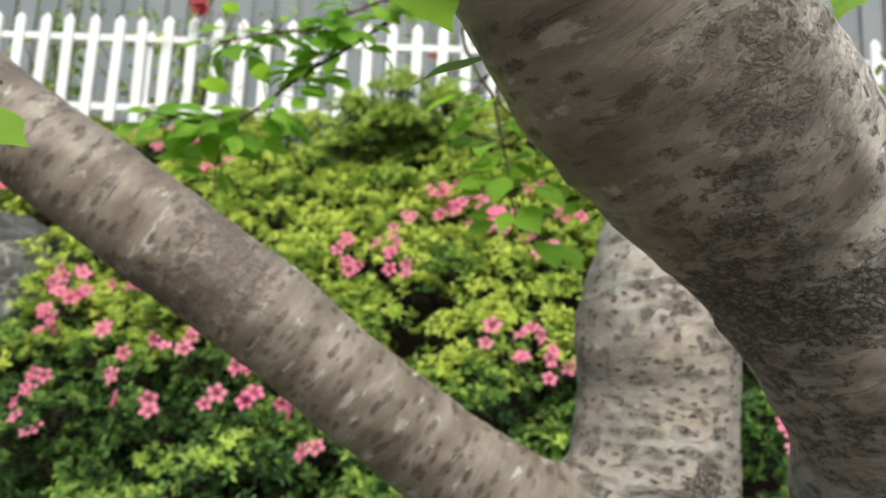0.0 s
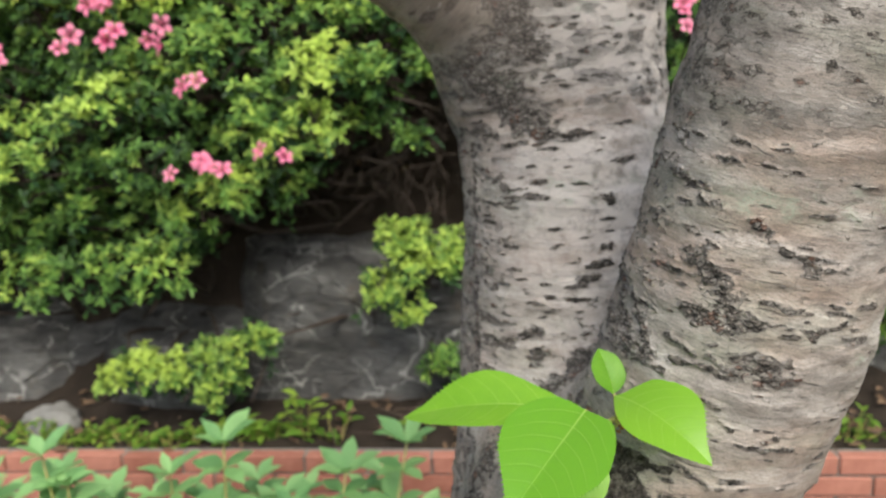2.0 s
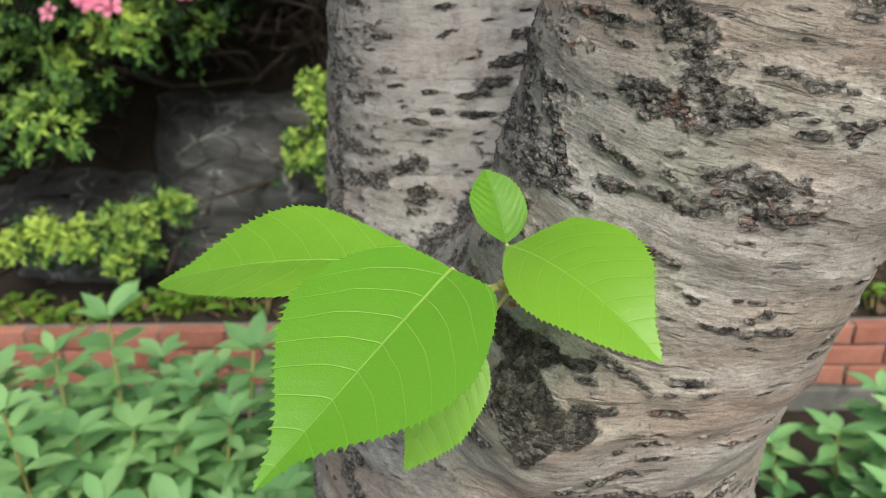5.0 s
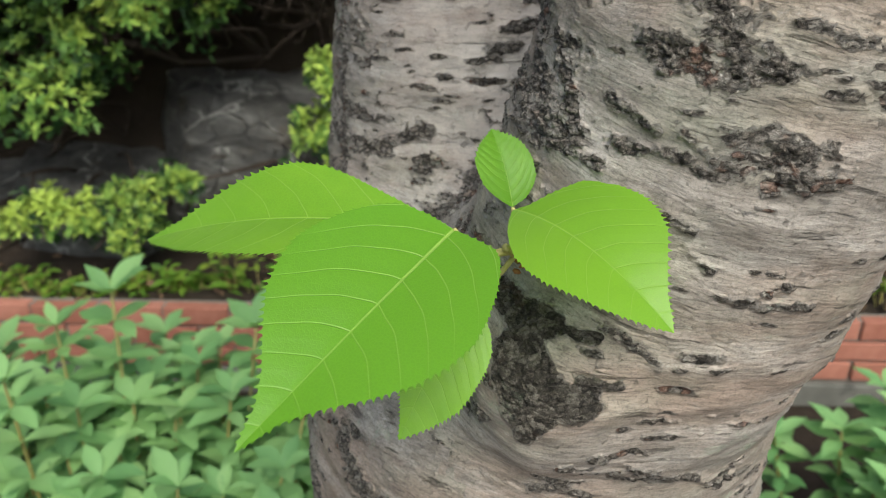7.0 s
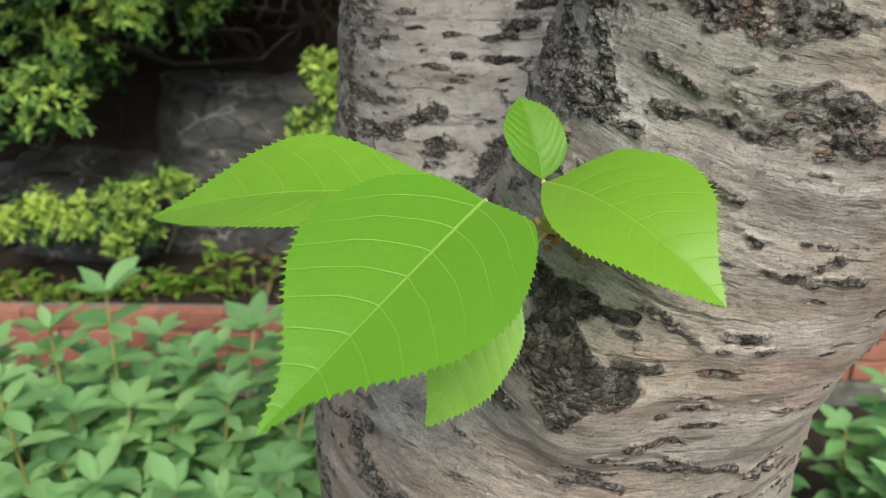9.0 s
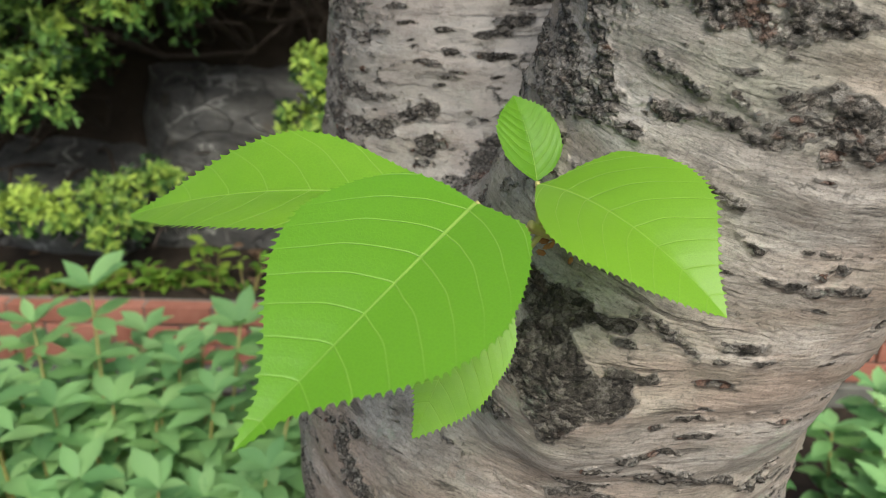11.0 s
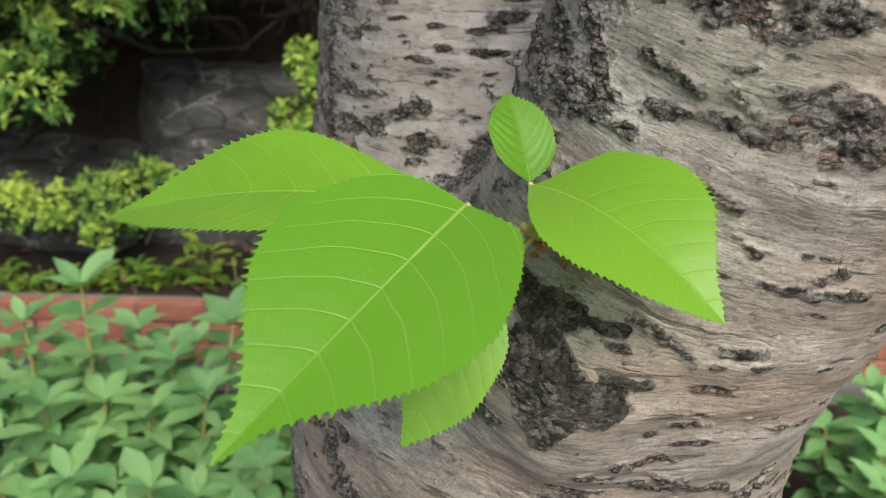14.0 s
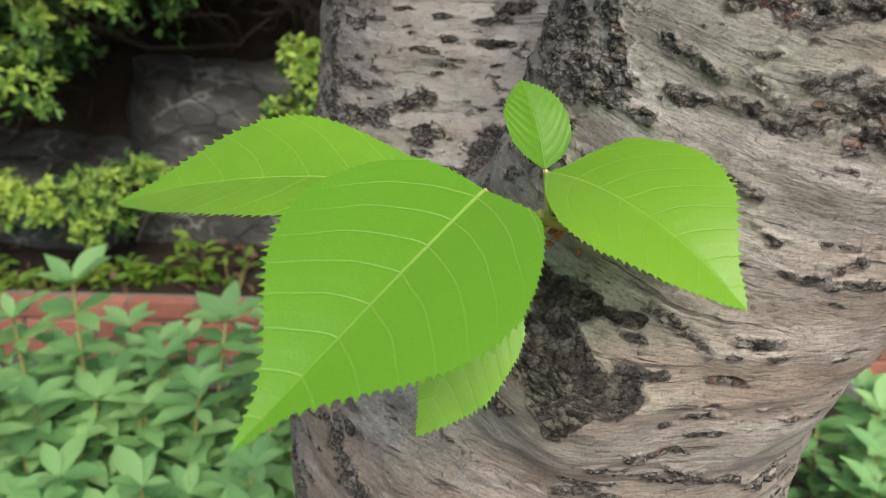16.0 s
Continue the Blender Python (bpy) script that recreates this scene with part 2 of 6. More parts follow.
def make_leaf(name, dark, light, vein, veins, through_light, rough=0.36, vein_width=0.010, margin=False):
    """A leaf mapped with u from -1 to 1 across and v from 0 to 1 along; paler midrib and side veins."""
    k = Mat(name, rough, 0.45 if margin else 0.4)
    k.b.inputs["Sheen Weight"].default_value = 0.08 if margin else 0.0
    sep = k.t.nodes.new("ShaderNodeSeparateXYZ")
    k.put(sep.inputs[0], k.coord("UV"))
    u = k.math("ABSOLUTE", sep.outputs[0])
    v = sep.outputs[1]
    rnd = k.t.nodes.new("ShaderNodeObjectInfo").outputs["Random"]
    obj = k.scaled(k.coord("Object"), *((0.1,) * 3 if margin else (1,) * 3))
    n = k.noise(obj, 60, 4)
    base = k.mix(k.ramp(k.math("ADD", k.math("MULTIPLY", rnd, 0.5), k.math("MULTIPLY", k.math("ADD", n, k.noise(obj, 22, 3)), 0.4)), *(((0.40, 0.0), (0.78, 1.0)) if margin else ((0.3, 0.0), (0.85, 1.0)))), dark, light)
    rib = k.ramp(k.math("DIVIDE", u, k.math("SUBTRACT", 1.15, v)), (vein_width, 1.0), (vein_width * 2.0, 0.0))
    curve = k.math("SUBTRACT", v, k.math("ADD", k.math("MULTIPLY", u, 0.14), k.math("MULTIPLY", k.math("MULTIPLY", u, u), 0.20)))
    saw = k.math("ABSOLUTE", k.math("SUBTRACT", k.math("FRACT", k.math("ADD", k.math("MULTIPLY", curve, veins), k.math("MULTIPLY", k.noise(k.coord("UV"), 2.0, 1), 0.35))), 0.5))
    side = k.math("MULTIPLY", k.ramp(saw, (0.008, 1.0), (0.030 if margin else 0.05, 0.0)), k.ramp(u, (0.6, 0.85), (0.97, 0.1)))
    mesh_n = k.voro(k.scaled(obj, 1, 1, 1), 850.0, "DISTANCE_TO_EDGE")
    vm = k.math("MULTIPLY", k.math("MAXIMUM", rib, k.math("MULTIPLY", side, 0.8)), k.math("SUBTRACT", 1.0, k.math("MULTIPLY", v, 0.75)))
    base = k.mix(1.0, base, k.ramp(mesh_n, (0.0, 1.08), (0.10, 1.0), (0.4, 0.97)), "MULTIPLY")
    col = k.mix(k.math("MULTIPLY", vm, 0.62 if margin else 0.52), base, vein)
    k.colour(col)
    k.thin(k.mix(0.35, col, (0.55, 0.85, 0.08)), through_light)
    if margin:
        col = k.mix(k.ramp(k.attr("margin"), (1.25, 0.0), (1.6, 0.8)), col, (0.52, 0.50, 0.16))
        k.colour(col)
    quilt = k.math("ADD", k.ramp(saw, (0.0, 0.0), (0.5, 1.0)), k.math("MULTIPLY", k.noise(obj, 160, 4, 0.6), 0.9))
    h = k.math("ADD", k.math("MULTIPLY", quilt, 0.18 if margin else 0.4), k.math("ADD", k.math("MULTIPLY", vm, -0.45), k.math("MULTIPLY", k.ramp(mesh_n, (0.0, 0.0), (0.14, 1.0)), 0.03 if margin else 0.28)))
    k.bump(h, 0.6 if margin else 0.5, 0.0011)
    return k.m


def make_foliage(name, dark, mid, light, amount=0.35):
    """Small leaves in masses: a tone for each leaf, paler where 'young' is high; azaleas use it to paint shade."""
    k = Mat(name, 0.5, 0.25)
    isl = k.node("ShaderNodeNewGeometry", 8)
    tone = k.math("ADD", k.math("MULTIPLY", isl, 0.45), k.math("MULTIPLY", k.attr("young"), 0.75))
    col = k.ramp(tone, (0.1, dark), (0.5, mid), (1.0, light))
    k.colour(col)
    k.thin(k.mix(0.2, col, (0.4, 0.55, 0.05)), amount)
    k.bump(k.noise(k.coord(), 150, 2), 0.2, 0.002)
    return k.m


def make_rock():
    k = Mat("rock", 0.7, 0.35)
    p = k.coord()
    big, small = k.noise(p, 3.0, 6, 0.6, 0.4), k.noise(p, 30, 6, 0.65)
    layer = k.noise(k.scaled(p, 4, 4, 22), 1.0, 5, 0.6, 1.0)
    col = k.ramp(k.math("ADD", k.math("MULTIPLY", big, 0.5), k.math("MULTIPLY", layer, 0.5)), (0.34, (0.018, 0.018, 0.018)), (0.5, (0.078, 0.076, 0.073)), (0.66, (0.185, 0.180, 0.170)))
    col = k.mix(k.ramp(small, (0.5, 0.0), (0.72, 0.5)), col, (0.10, 0.094, 0.083))
    vein_vec = k.node("ShaderNodeMix", 1, {"data_type": "VECTOR"}, i0=0.22, i4=p, i5=k.node("ShaderNodeTexNoise", 1, None, Vector=p, Scale=5.0, Detail=4.0))
    vein = k.voro(k.scaled(vein_vec, 1.0, 1.0, 1.6), 4.6, "DISTANCE_TO_EDGE")
    vm = k.math("MULTIPLY", k.ramp(vein, (0.006, 1.0), (0.024, 0.0)), k.ramp(k.noise(p, 6.0, 4), (0.45, 0.0), (0.56, 0.65)))
    vm = k.math("MAXIMUM", vm, k.math("MULTIPLY", k.ramp(k.voro(k.scaled(vein_vec, 1.3, 1.0, 0.9), 11.0, "DISTANCE_TO_EDGE"), (0.004, 0.8), (0.02, 0.0)), k.ramp(k.noise(p, 5.0, 4), (0.56, 0.0), (0.62, 0.7))))
    col = k.mix(vm, col, (0.5, 0.49, 0.46))
    lich = k.ramp(k.noise(p, 5, 7, 0.7), (0.66, 0.0), (0.70, 0.7))
    col = k.mix(lich, col, (0.42, 0.42, 0.38))
    col = k.mix(k.ramp(k.noise(p, 7, 5, 0.6), (0.6, 0.0), (0.75, 0.5)), col, (0.1, 0.07, 0.04))
    k.colour(col)
    crack = k.ramp(k.voro(k.scaled(p, 1, 1, 2.2), 5.0, "DISTANCE_TO_EDGE"), (0.0, 0.0), (0.02, 1.0))
    k.bump(k.math("ADD", k.math("ADD", k.math("MULTIPLY", layer, 0.7), small), k.math("MULTIPLY", crack, 0.6)), 0.9, 0.025)
    return k.m


def make_plain(name, lo, hi, scale, rough, bump=0.3, dist=0.003, stain=None):
    k = Mat(name, rough, 0.3)
    p = k.coord()
    rnd = k.t.nodes.new("ShaderNodeObjectInfo").outputs["Random"]
    n = k.noise(p, scale, 6, 0.65)
    f = k.math("ADD", k.math("MULTIPLY", n, 0.75), k.math("MULTIPLY", rnd, 0.3))
    col = k.ramp(f, (0.3, lo), (0.75, hi))
    if stain:
        col = k.mix(k.ramp(k.noise(p, stain[0], 6, 0.65, 0.5), (stain[1], 0.0), (stain[1] + 0.08, stain[2])), col, stain[3])
    k.colour(col)
    k.bump(k.noise(p, scale * 4, 5, 0.7), bump, dist)
    return k.m


M_BARK = make_bark("cherry_bark")
M_LEAF = make_leaf("cherry_leaf", (0.038, 0.145, 0.006), (0.112, 0.300, 0.014), (0.40, 0.58, 0.13), 8.0, 0.32, 0.40, 0.010, True)
M_LEAF_YOUNG = make_leaf("young_cherry_leaf", (0.108, 0.290, 0.010), (0.185, 0.400, 0.024), (0.42, 0.62, 0.13), 8.0, 0.36, 0.38, 0.009, True)
M_LEAF_TWIG = make_leaf("twig_leaf", (0.13, 0.33, 0.025), (0.27, 0.50, 0.045), (0.4, 0.6, 0.14), 8.0, 0.55)
M_LEAF_SHRUB = make_leaf("shrub_leaf", (0.15, 0.32, 0.12), (0.27, 0.47, 0.18), (0.34, 0.5, 0.22), 6.0, 0.3, 0.5)
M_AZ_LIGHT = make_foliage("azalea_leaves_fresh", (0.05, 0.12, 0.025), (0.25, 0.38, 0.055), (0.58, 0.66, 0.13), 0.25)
# Its darkest tone stands in for shade deep inside the bushes.
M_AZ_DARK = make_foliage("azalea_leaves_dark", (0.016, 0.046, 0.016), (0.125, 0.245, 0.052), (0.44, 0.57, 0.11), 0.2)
M_BOX = make_foliage("box_leaves", (0.08, 0.15, 0.035), (0.25, 0.39, 0.08), (0.48, 0.60, 0.14))
M_WEED = make_foliage("weed_leaves", (0.06, 0.14, 0.02), (0.14, 0.27, 0.035), (0.30, 0.40, 0.06))
M_ROCK = make_rock()
M_BRICK = make_plain("red_brick", (0.26, 0.100, 0.068), (0.42, 0.185, 0.135), 25, 0.85, 0.35, 0.002, (9, 0.62, 0.5, (0.45, 0.33, 0.27)))
M_MORTAR = make_plain("mortar", (0.14, 0.12, 0.105), (0.24, 0.215, 0.19), 60, 0.95)
M_CONCRETE = make_plain("weathered_concrete", (0.055, 0.056, 0.05), (0.165, 0.162, 0.145), 9, 0.9, 0.4, 0.004, (6, 0.56, 0.8, (0.045, 0.045, 0.042)))
M_SOIL = make_plain("soil", (0.012, 0.009, 0.006), (0.042, 0.030, 0.021), 14, 0.95, 0.8, 0.02, (30, 0.62, 0.5, (0.085, 0.058, 0.04)))
# Unseen ground around the camera, made paler to bounce light onto the limbs.
M_BOUNCE = make_plain("bounce_ground", (0.07, 0.058, 0.047), (0.13, 0.112, 0.092), 7, 0.95, 0.6, 0.01, (3, 0.58, 0.5, (0.05, 0.042, 0.035)))
M_DEADWOOD = make_plain("azalea_wood", (0.018, 0.013, 0.010), (0.06, 0.045, 0.034), 60, 0.9)
M_PALE = make_plain("pale_stone", (0.15, 0.147, 0.138), (0.30, 0.293, 0.275), 18, 0.9, 0.5, 0.004)
M_TWIG = make_plain("twig_bark", (0.05, 0.036, 0.026), (0.14, 0.10, 0.075), 60, 0.85)
M_STEM = make_plain("green_stem", (0.22, 0.20, 0.06), (0.42, 0.36, 0.13), 90, 0.5)
M_SHOOT = make_plain("pale_shoot", (0.34, 0.32, 0.11), (0.48, 0.44, 0.18), 200, 0.5)
M_BUD = make_plain("bud_scales", (0.18, 0.07, 0.025), (0.38, 0.19, 0.07), 300, 0.7)
M_DRY = make_plain("dry_leaves", (0.07, 0.042, 0.024), (0.20, 0.13, 0.08), 40, 0.85)
M_WHITE = make_plain("white_paint", (0.70, 0.71, 0.74), (0.83, 0.84, 0.86), 8, 0.45, 0.1, 0.001, (5, 0.66, 0.25, (0.4, 0.42, 0.38)))
M_CLAD = make_plain("grey_cladding", (0.17, 0.19, 0.21), (0.24, 0.26, 0.28), 2.5, 0.5, 0.1, 0.001)
M_PIPE = make_plain("dark_pipe", (0.05, 0.055, 0.06), (0.09, 0.095, 0.1), 10, 0.5)


def make_petal(name, edge, throat):
    k = Mat(name, 0.5, 0.25)
    sep = k.t.nodes.new("ShaderNodeSeparateXYZ")
    k.put(sep.inputs[0], k.coord("UV"))
    rnd = k.t.nodes.new("ShaderNodeObjectInfo").outputs["Random"]
    col = k.mix(k.ramp(sep.outputs[1], (0.05, 1.0), (0.55, 0.0)), edge, throat)
    col = k.mix(k.math("MULTIPLY", rnd, 0.35), col, (0.95, 0.48, 0.58))
    k.colour(col)
    k.thin(col, 0.4)
    return k.m


M_PETAL = make_petal("azalea_petal", (0.86, 0.24, 0.40), (0.70, 0.06, 0.20))
M_RED = make_petal("red_petal", (0.55, 0.008, 0.012), (0.35, 0.004, 0.01))


# ---- mesh helpers ----
PERM = np.random.default_rng(3).permutation(4096)


def grain(x, y, z=0.0):
    """Smooth noise from 0 to 1 for arrays."""
    x, y, z = np.broadcast_arrays(np.asarray(x, float), np.asarray(y, float), np.asarray(z, float))
    i, j, k = np.floor(x).astype(int), np.floor(y).astype(int), np.floor(z).astype(int)
    fx, fy, fz = x - i, y - j, z - k
    fx, fy, fz = (f * f * (3 - 2 * f) for f in (fx, fy, fz))
    out = 0.0
    for a in (0, 1):
        for b in (0, 1):
            for c in (0, 1):
                h = PERM[(PERM[(PERM[(i + a) & 4095] + j + b) & 4095] + k + c) & 4095] / 4095.0
                out = out + h * (fx if a else 1 - fx) * (fy if b else 1 - fy) * (fz if c else 1 - fz)
    return out


def grains(x, y, octaves=4, gain=0.55):
    total, amp, norm = 0.0, 1.0, 0.0
    for o in range(octaves):
        total = total + amp * grain(x * 2 ** o + 7.3 * o, y * 2 ** o + 3.1 * o, 0.5 + o)
        norm += amp
        amp *= gain
    return total / norm


def cells(x, y, seed=0):
    """Worley cells: distance to the nearest border (0 at it) and a value for each cell."""
    ix, iy = np.floor(x).astype(np.int64), np.floor(y).astype(np.int64)
    f1, f2, val = np.full(x.shape, 9.0), np.full(x.shape, 9.0), np.zeros(x.shape)
    for dx in (-1, 0, 1):
        for dy in (-1, 0, 1):
            cx, cy = ix + dx, iy + dy
            h = PERM[(cx * 71 + PERM[(cy + seed) & 4095]) & 4095]
            ox, oy = h / 4096.0, PERM[(h * 13 + 7) & 4095] / 4096.0
            d = (cx + ox - x) ** 2 + (cy + oy - y) ** 2
            near = d < f1
            f2 = np.where(near, f1, np.minimum(f2, d))
            val = np.where(near, PERM[(h + 91) & 4095] / 4096.0, val)
            f1 = np.where(near, d, f1)
    return np.sqrt(f2) - np.sqrt(f1), val


def mesh_from(name, verts, faces, mat, uvs=None, smooth=False, attrs=None):
    me = bpy.data.meshes.new(name)
    me.from_pydata([tuple(map(float, v)) for v in verts], [], [tuple(map(int, f)) for f in faces])
    me.materials.append(mat)
    if uvs is not None:
        layer = me.uv_layers.new(name="UVMap")
        idx = np.zeros(len(me.loops), dtype=np.int32)
        me.loops.foreach_get("vertex_index", idx)
        layer.data.foreach_set("uv", np.asarray(uvs, dtype=np.float32)[idx].ravel())
    for key, val in (attrs or {}).items():
        a = me.attributes.new(key, "FLOAT", "POINT")
        a.data.foreach_set("value", np.asarray(val, dtype=np.float32))
    if smooth:
        me.polygons.foreach_set("use_smooth", np.ones(len(me.polygons), dtype=bool))
    me.update()
    return me


def part_mesh(name, me, parent=None, label="", m=None, kind=""):
    ob = new(name, me)
    ob.parent = parent
    if m is not None:
        ob.matrix_basis = m
    return tagged(ob, label=label, kind=kind)


def part(name, bm, material, parent, label=""):
    me = bpy.data.meshes.new(name)
    bm.to_mesh(me)
    bm.free()
    me.materials.append(material)
    return part_mesh(name, me, parent, label)


def thing(name, label, category, at=(0, 0, 0), group="", kind=""):
    ob = new(name)
    ob.empty_display_size = 0.05
    ob.location = at
    return tagged(ob, label, category, group, kind)


def unit(v):
    v = np.asarray(v, dtype=float)
    return v / np.maximum(np.linalg.norm(v, axis=-1, keepdims=True), 1e-9)


def tube(path, radii, sides=8, wobble=0.0, seed=0):
    """Rings swept along a smooth path; closed at both ends. Gives verts, faces, uvs in metres."""
    rng = np.random.default_rng(seed)
    P = np.asarray(path, dtype=float)
    T = unit(np.gradient(P, axis=0))
    up = np.array([0.1, 0.2, 1.0]) if abs(T[0][2]) < 0.9 else np.array([1.0, 0.1, 0.0])
    verts, uvs, s = [], [], 0.0
    N = unit(np.cross(T[0], up))
    for i in range(len(P)):
        N = unit(N - T[i] * np.dot(N, T[i]))
        B = np.cross(T[i], N)
        if i:
            s += np.linalg.norm(P[i] - P[i - 1])
        r = radii[i] * (1 + wobble * rng.normal())
        for j in range(sides):
            a = 2 * math.pi * j / sides
            verts.append(P[i] + r * (math.cos(a) * N + math.sin(a) * B))
            uvs.append((a * radii[i], s))
    faces = []
    for i in range(len(P) - 1):
        for j in range(sides):
            a, b = i * sides + j, i * sides + (j + 1) % sides
            faces.append((a, b, b + sides, a + sides))
    faces.append(tuple(range(sides))[::-1])
    faces.append(tuple((len(P) - 1) * sides + j for j in range(sides)))
    return verts, faces, uvs


def curve_through(pts, n):
    """n points on a smooth line through pts."""
    pts = np.asarray(pts, dtype=float)
    out, m = [], len(pts) - 1
    for q in np.linspace(0, m, n):
        i = min(int(q), m - 1)
        f = q - i
        p0, p1, p2, p3 = pts[max(i - 1, 0)], pts[i], pts[i + 1], pts[min(i + 2, m)]
        out.append(0.5 * (2 * p1 + (p2 - p0) * f + (2 * p0 - 5 * p1 + 4 * p2 - p3) * f * f + (3 * p1 - p0 - 3 * p2 + p3) * f ** 3))
    return np.array(out)


def box(bm, x0, x1, y0, y1, z0, z1):
    vs = [bm.verts.new(c) for c in ((x0, y0, z0), (x1, y0, z0), (x1, y1, z0), (x0, y1, z0), (x0, y0, z1), (x1, y0, z1), (x1, y1, z1), (x0, y1, z1))]
    for f in ((3, 2, 1, 0), (4, 5, 6, 7), (0, 1, 5, 4), (1, 2, 6, 5), (2, 3, 7, 6), (3, 0, 4, 7)):
        bm.faces.new([vs[i] for i in f])
    return vs


def bevel_all(bm, width, segments=1):
    bmesh.ops.bevel(bm, geom=bm.edges[:], offset=width, segments=segments, affect="EDGES")


def leaf_mesh(name, length, width, mat, profile, rows=40, cols=8, arch=0.1, fold=0.15, teeth=0, tooth=0.03, wave=0.0, tipcurl=0.0):
    """A leaf in its own frame: base at the origin, tip at +y, upper side +z."""
    pv, pw = np.array(profile).T
    verts, uvs, faces = [], [], []
    for i in range(rows + 1):
        v = i / rows
        w = width * 0.5 * np.interp(v, pv, pw)
        for j in range(cols + 1):
            u = 2 * j / cols - 1
            x = u * w
            y = v * length
            if abs(u) == 1 and teeth and 0.03 < v < 0.985:
                ph = (v * teeth) % 1.0
                x *= 1 + tooth * (1.6 * ph ** 1.5 - 0.5) * (0.75 + 0.5 * math.sin(v * teeth * 2.4) ** 2) * (1 if w > 0.15 * width else 2)
                y += 0.55 * ph * length / teeth
            z = arch * length * 4 * v * (1 - v) * 0.25 + fold * abs(x) - tipcurl * length * max(0.0, v - 0.75) ** 2 * 4
            z += wave * length * math.sin(v * 11 + (2 if u > 0 else 0)) * u * u
            verts.append((x, y, z))
            uvs.append((u * np.interp(v, pv, pw), v))
    c1 = cols + 1
    for i in range(rows):
        for j in range(cols):
            a = i * c1 + j
            faces.append((a, a + 1, a + 1 + c1, a + c1))
    return mesh_from(name, verts, faces, mat, uvs, True)


LEAF_V = [0.0, 0.02, 0.06, 0.12, 0.2, 0.3, 0.4, 0.5, 0.6, 0.7, 0.8, 0.88, 0.95, 1.0]


def fresh_leaf(name, mat, minus, plus, arch, fold, curl, teeth=46, tooth=0.013, veins=8, quilt=0.0013, wave=0.006, seed=0):
    """A cherry leaf one unit long, base at the origin and tip at +y: a half-width for each side, folded halves, saw teeth with glands."""
    rows, half = teeth * 7, 13
    fine = np.linspace(0, 1, 801)
    smooth = np.hanning(21) / np.hanning(21).sum()
    sides = []
    for prof in (minus, plus):
        w = np.interp(fine, LEAF_V, [0.0, *prof, 0.002])
        w[1:-1] = np.convolve(np.pad(w, 10, mode="edge"), smooth, mode="same")[10:-10][1:-1]
        sides.append(w)
    arc = np.concatenate([[0.0], np.cumsum(np.hypot(np.diff((sides[0] + sides[1]) / 2), np.diff(fine)))])
    t = np.interp(np.linspace(0, arc[-1], rows + 1), arc, fine)
    sides = [np.interp(t, fine, w) for w in sides]
    phase = np.linspace(0, teeth, rows + 1) + 0.3 * np.sin(t * 19 + seed)
    saw = np.where((t > 0.004) & (t < 0.985), np.clip((phase % 1.0) * 1.9 - 0.9, 0, 1) ** 1.2, 0.0) * (0.75 + 0.5 * grain(np.floor(phase) * 0.77, 3.1 + seed))
    verts, uvs, edge = [], [], []
    across = np.sin(np.linspace(0, 1, half + 1) * math.pi / 2)
    normals = [unit(np.stack([np.gradient(t), -np.gradient(w)], axis=1)) for w in sides]
    for i, v in enumerate(t):
        for j in range(-half, half + 1):
            k = 0 if j < 0 else 1
            q, w = across[abs(j)], sides[k][i]
            out, ahead = q * w, 0.0
            if abs(j) == half:
                n = normals[k][i]
                push = tooth * saw[i] * (0.4 + 0.6 * min(1.0, w / 0.1))
                out += push * (n[0] + 0.55 * n[1])
                ahead = push * (n[1] + 0.55 * n[0])
            z = arch * v * (1 - v) + fold * out - curl * out * out
            c = ((v - 0.45 * out - 1.6 * out * out) * veins + 0.5) % 1.0
            z += quilt * (abs(2 * c - 1) - 0.5) * min(1.0, q * 3) * (1 - q ** 4) + wave * math.sin(v * 9 + (2 if j > 0 else 0) + seed) * q * q * min(1.0, w * 5)
            verts.append((math.copysign(out, j) if j else 0.0, v + ahead, z))
            uvs.append((math.copysign(out, j) / 0.32 if j else 0.0, v))
            edge.append(q if abs(j) < half else 1.0 + saw[i])
    c1 = 2 * half + 1
    faces = [(i * c1 + j, i * c1 + j + 1, (i + 1) * c1 + j + 1, (i + 1) * c1 + j) for i in range(rows) for j in range(c1 - 1)]
    return mesh_from(name, verts, faces, mat, uvs, True, {"margin": edge})


CHERRY = [(0, 0.02), (0.03, 0.2), (0.1, 0.56), (0.2, 0.84), (0.32, 0.98), (0.42, 1.0), (0.55, 0.92), (0.68, 0.69), (0.78, 0.41), (0.86, 0.19), (0.93, 0.09), (1, 0.01)]
OVATE = [(0, 0.02), (0.08, 0.3), (0.25, 0.8), (0.42, 1.0), (0.6, 0.92), (0.78, 0.6), (0.92, 0.22), (1, 0.01)]
ELLIPTIC = [(0, 0.03), (0.12, 0.36), (0.3, 0.82), (0.48, 1.0), (0.64, 0.88), (0.8, 0.52), (0.92, 0.18), (1, 0.01)]
OBOVATE = [(0, 0.03), (0.15, 0.3), (0.4, 0.78), (0.62, 1.0), (0.8, 0.85), (0.93, 0.42), (1, 0.02)]


def aim(base, tip, normal, scale=1.0):
    """The pose of a leaf whose base and direction are given and whose upper side faces normal."""
    y = Vector(tip) - Vector(base)
    y.normalize()
    x = y.cross(Vector(normal)).normalized()
    z = x.cross(y)
    m = Matrix((x, y, z)).transposed().to_4x4()
    return Matrix.Translation(base) @ m @ Matrix.Diagonal((scale, scale, scale, 1))


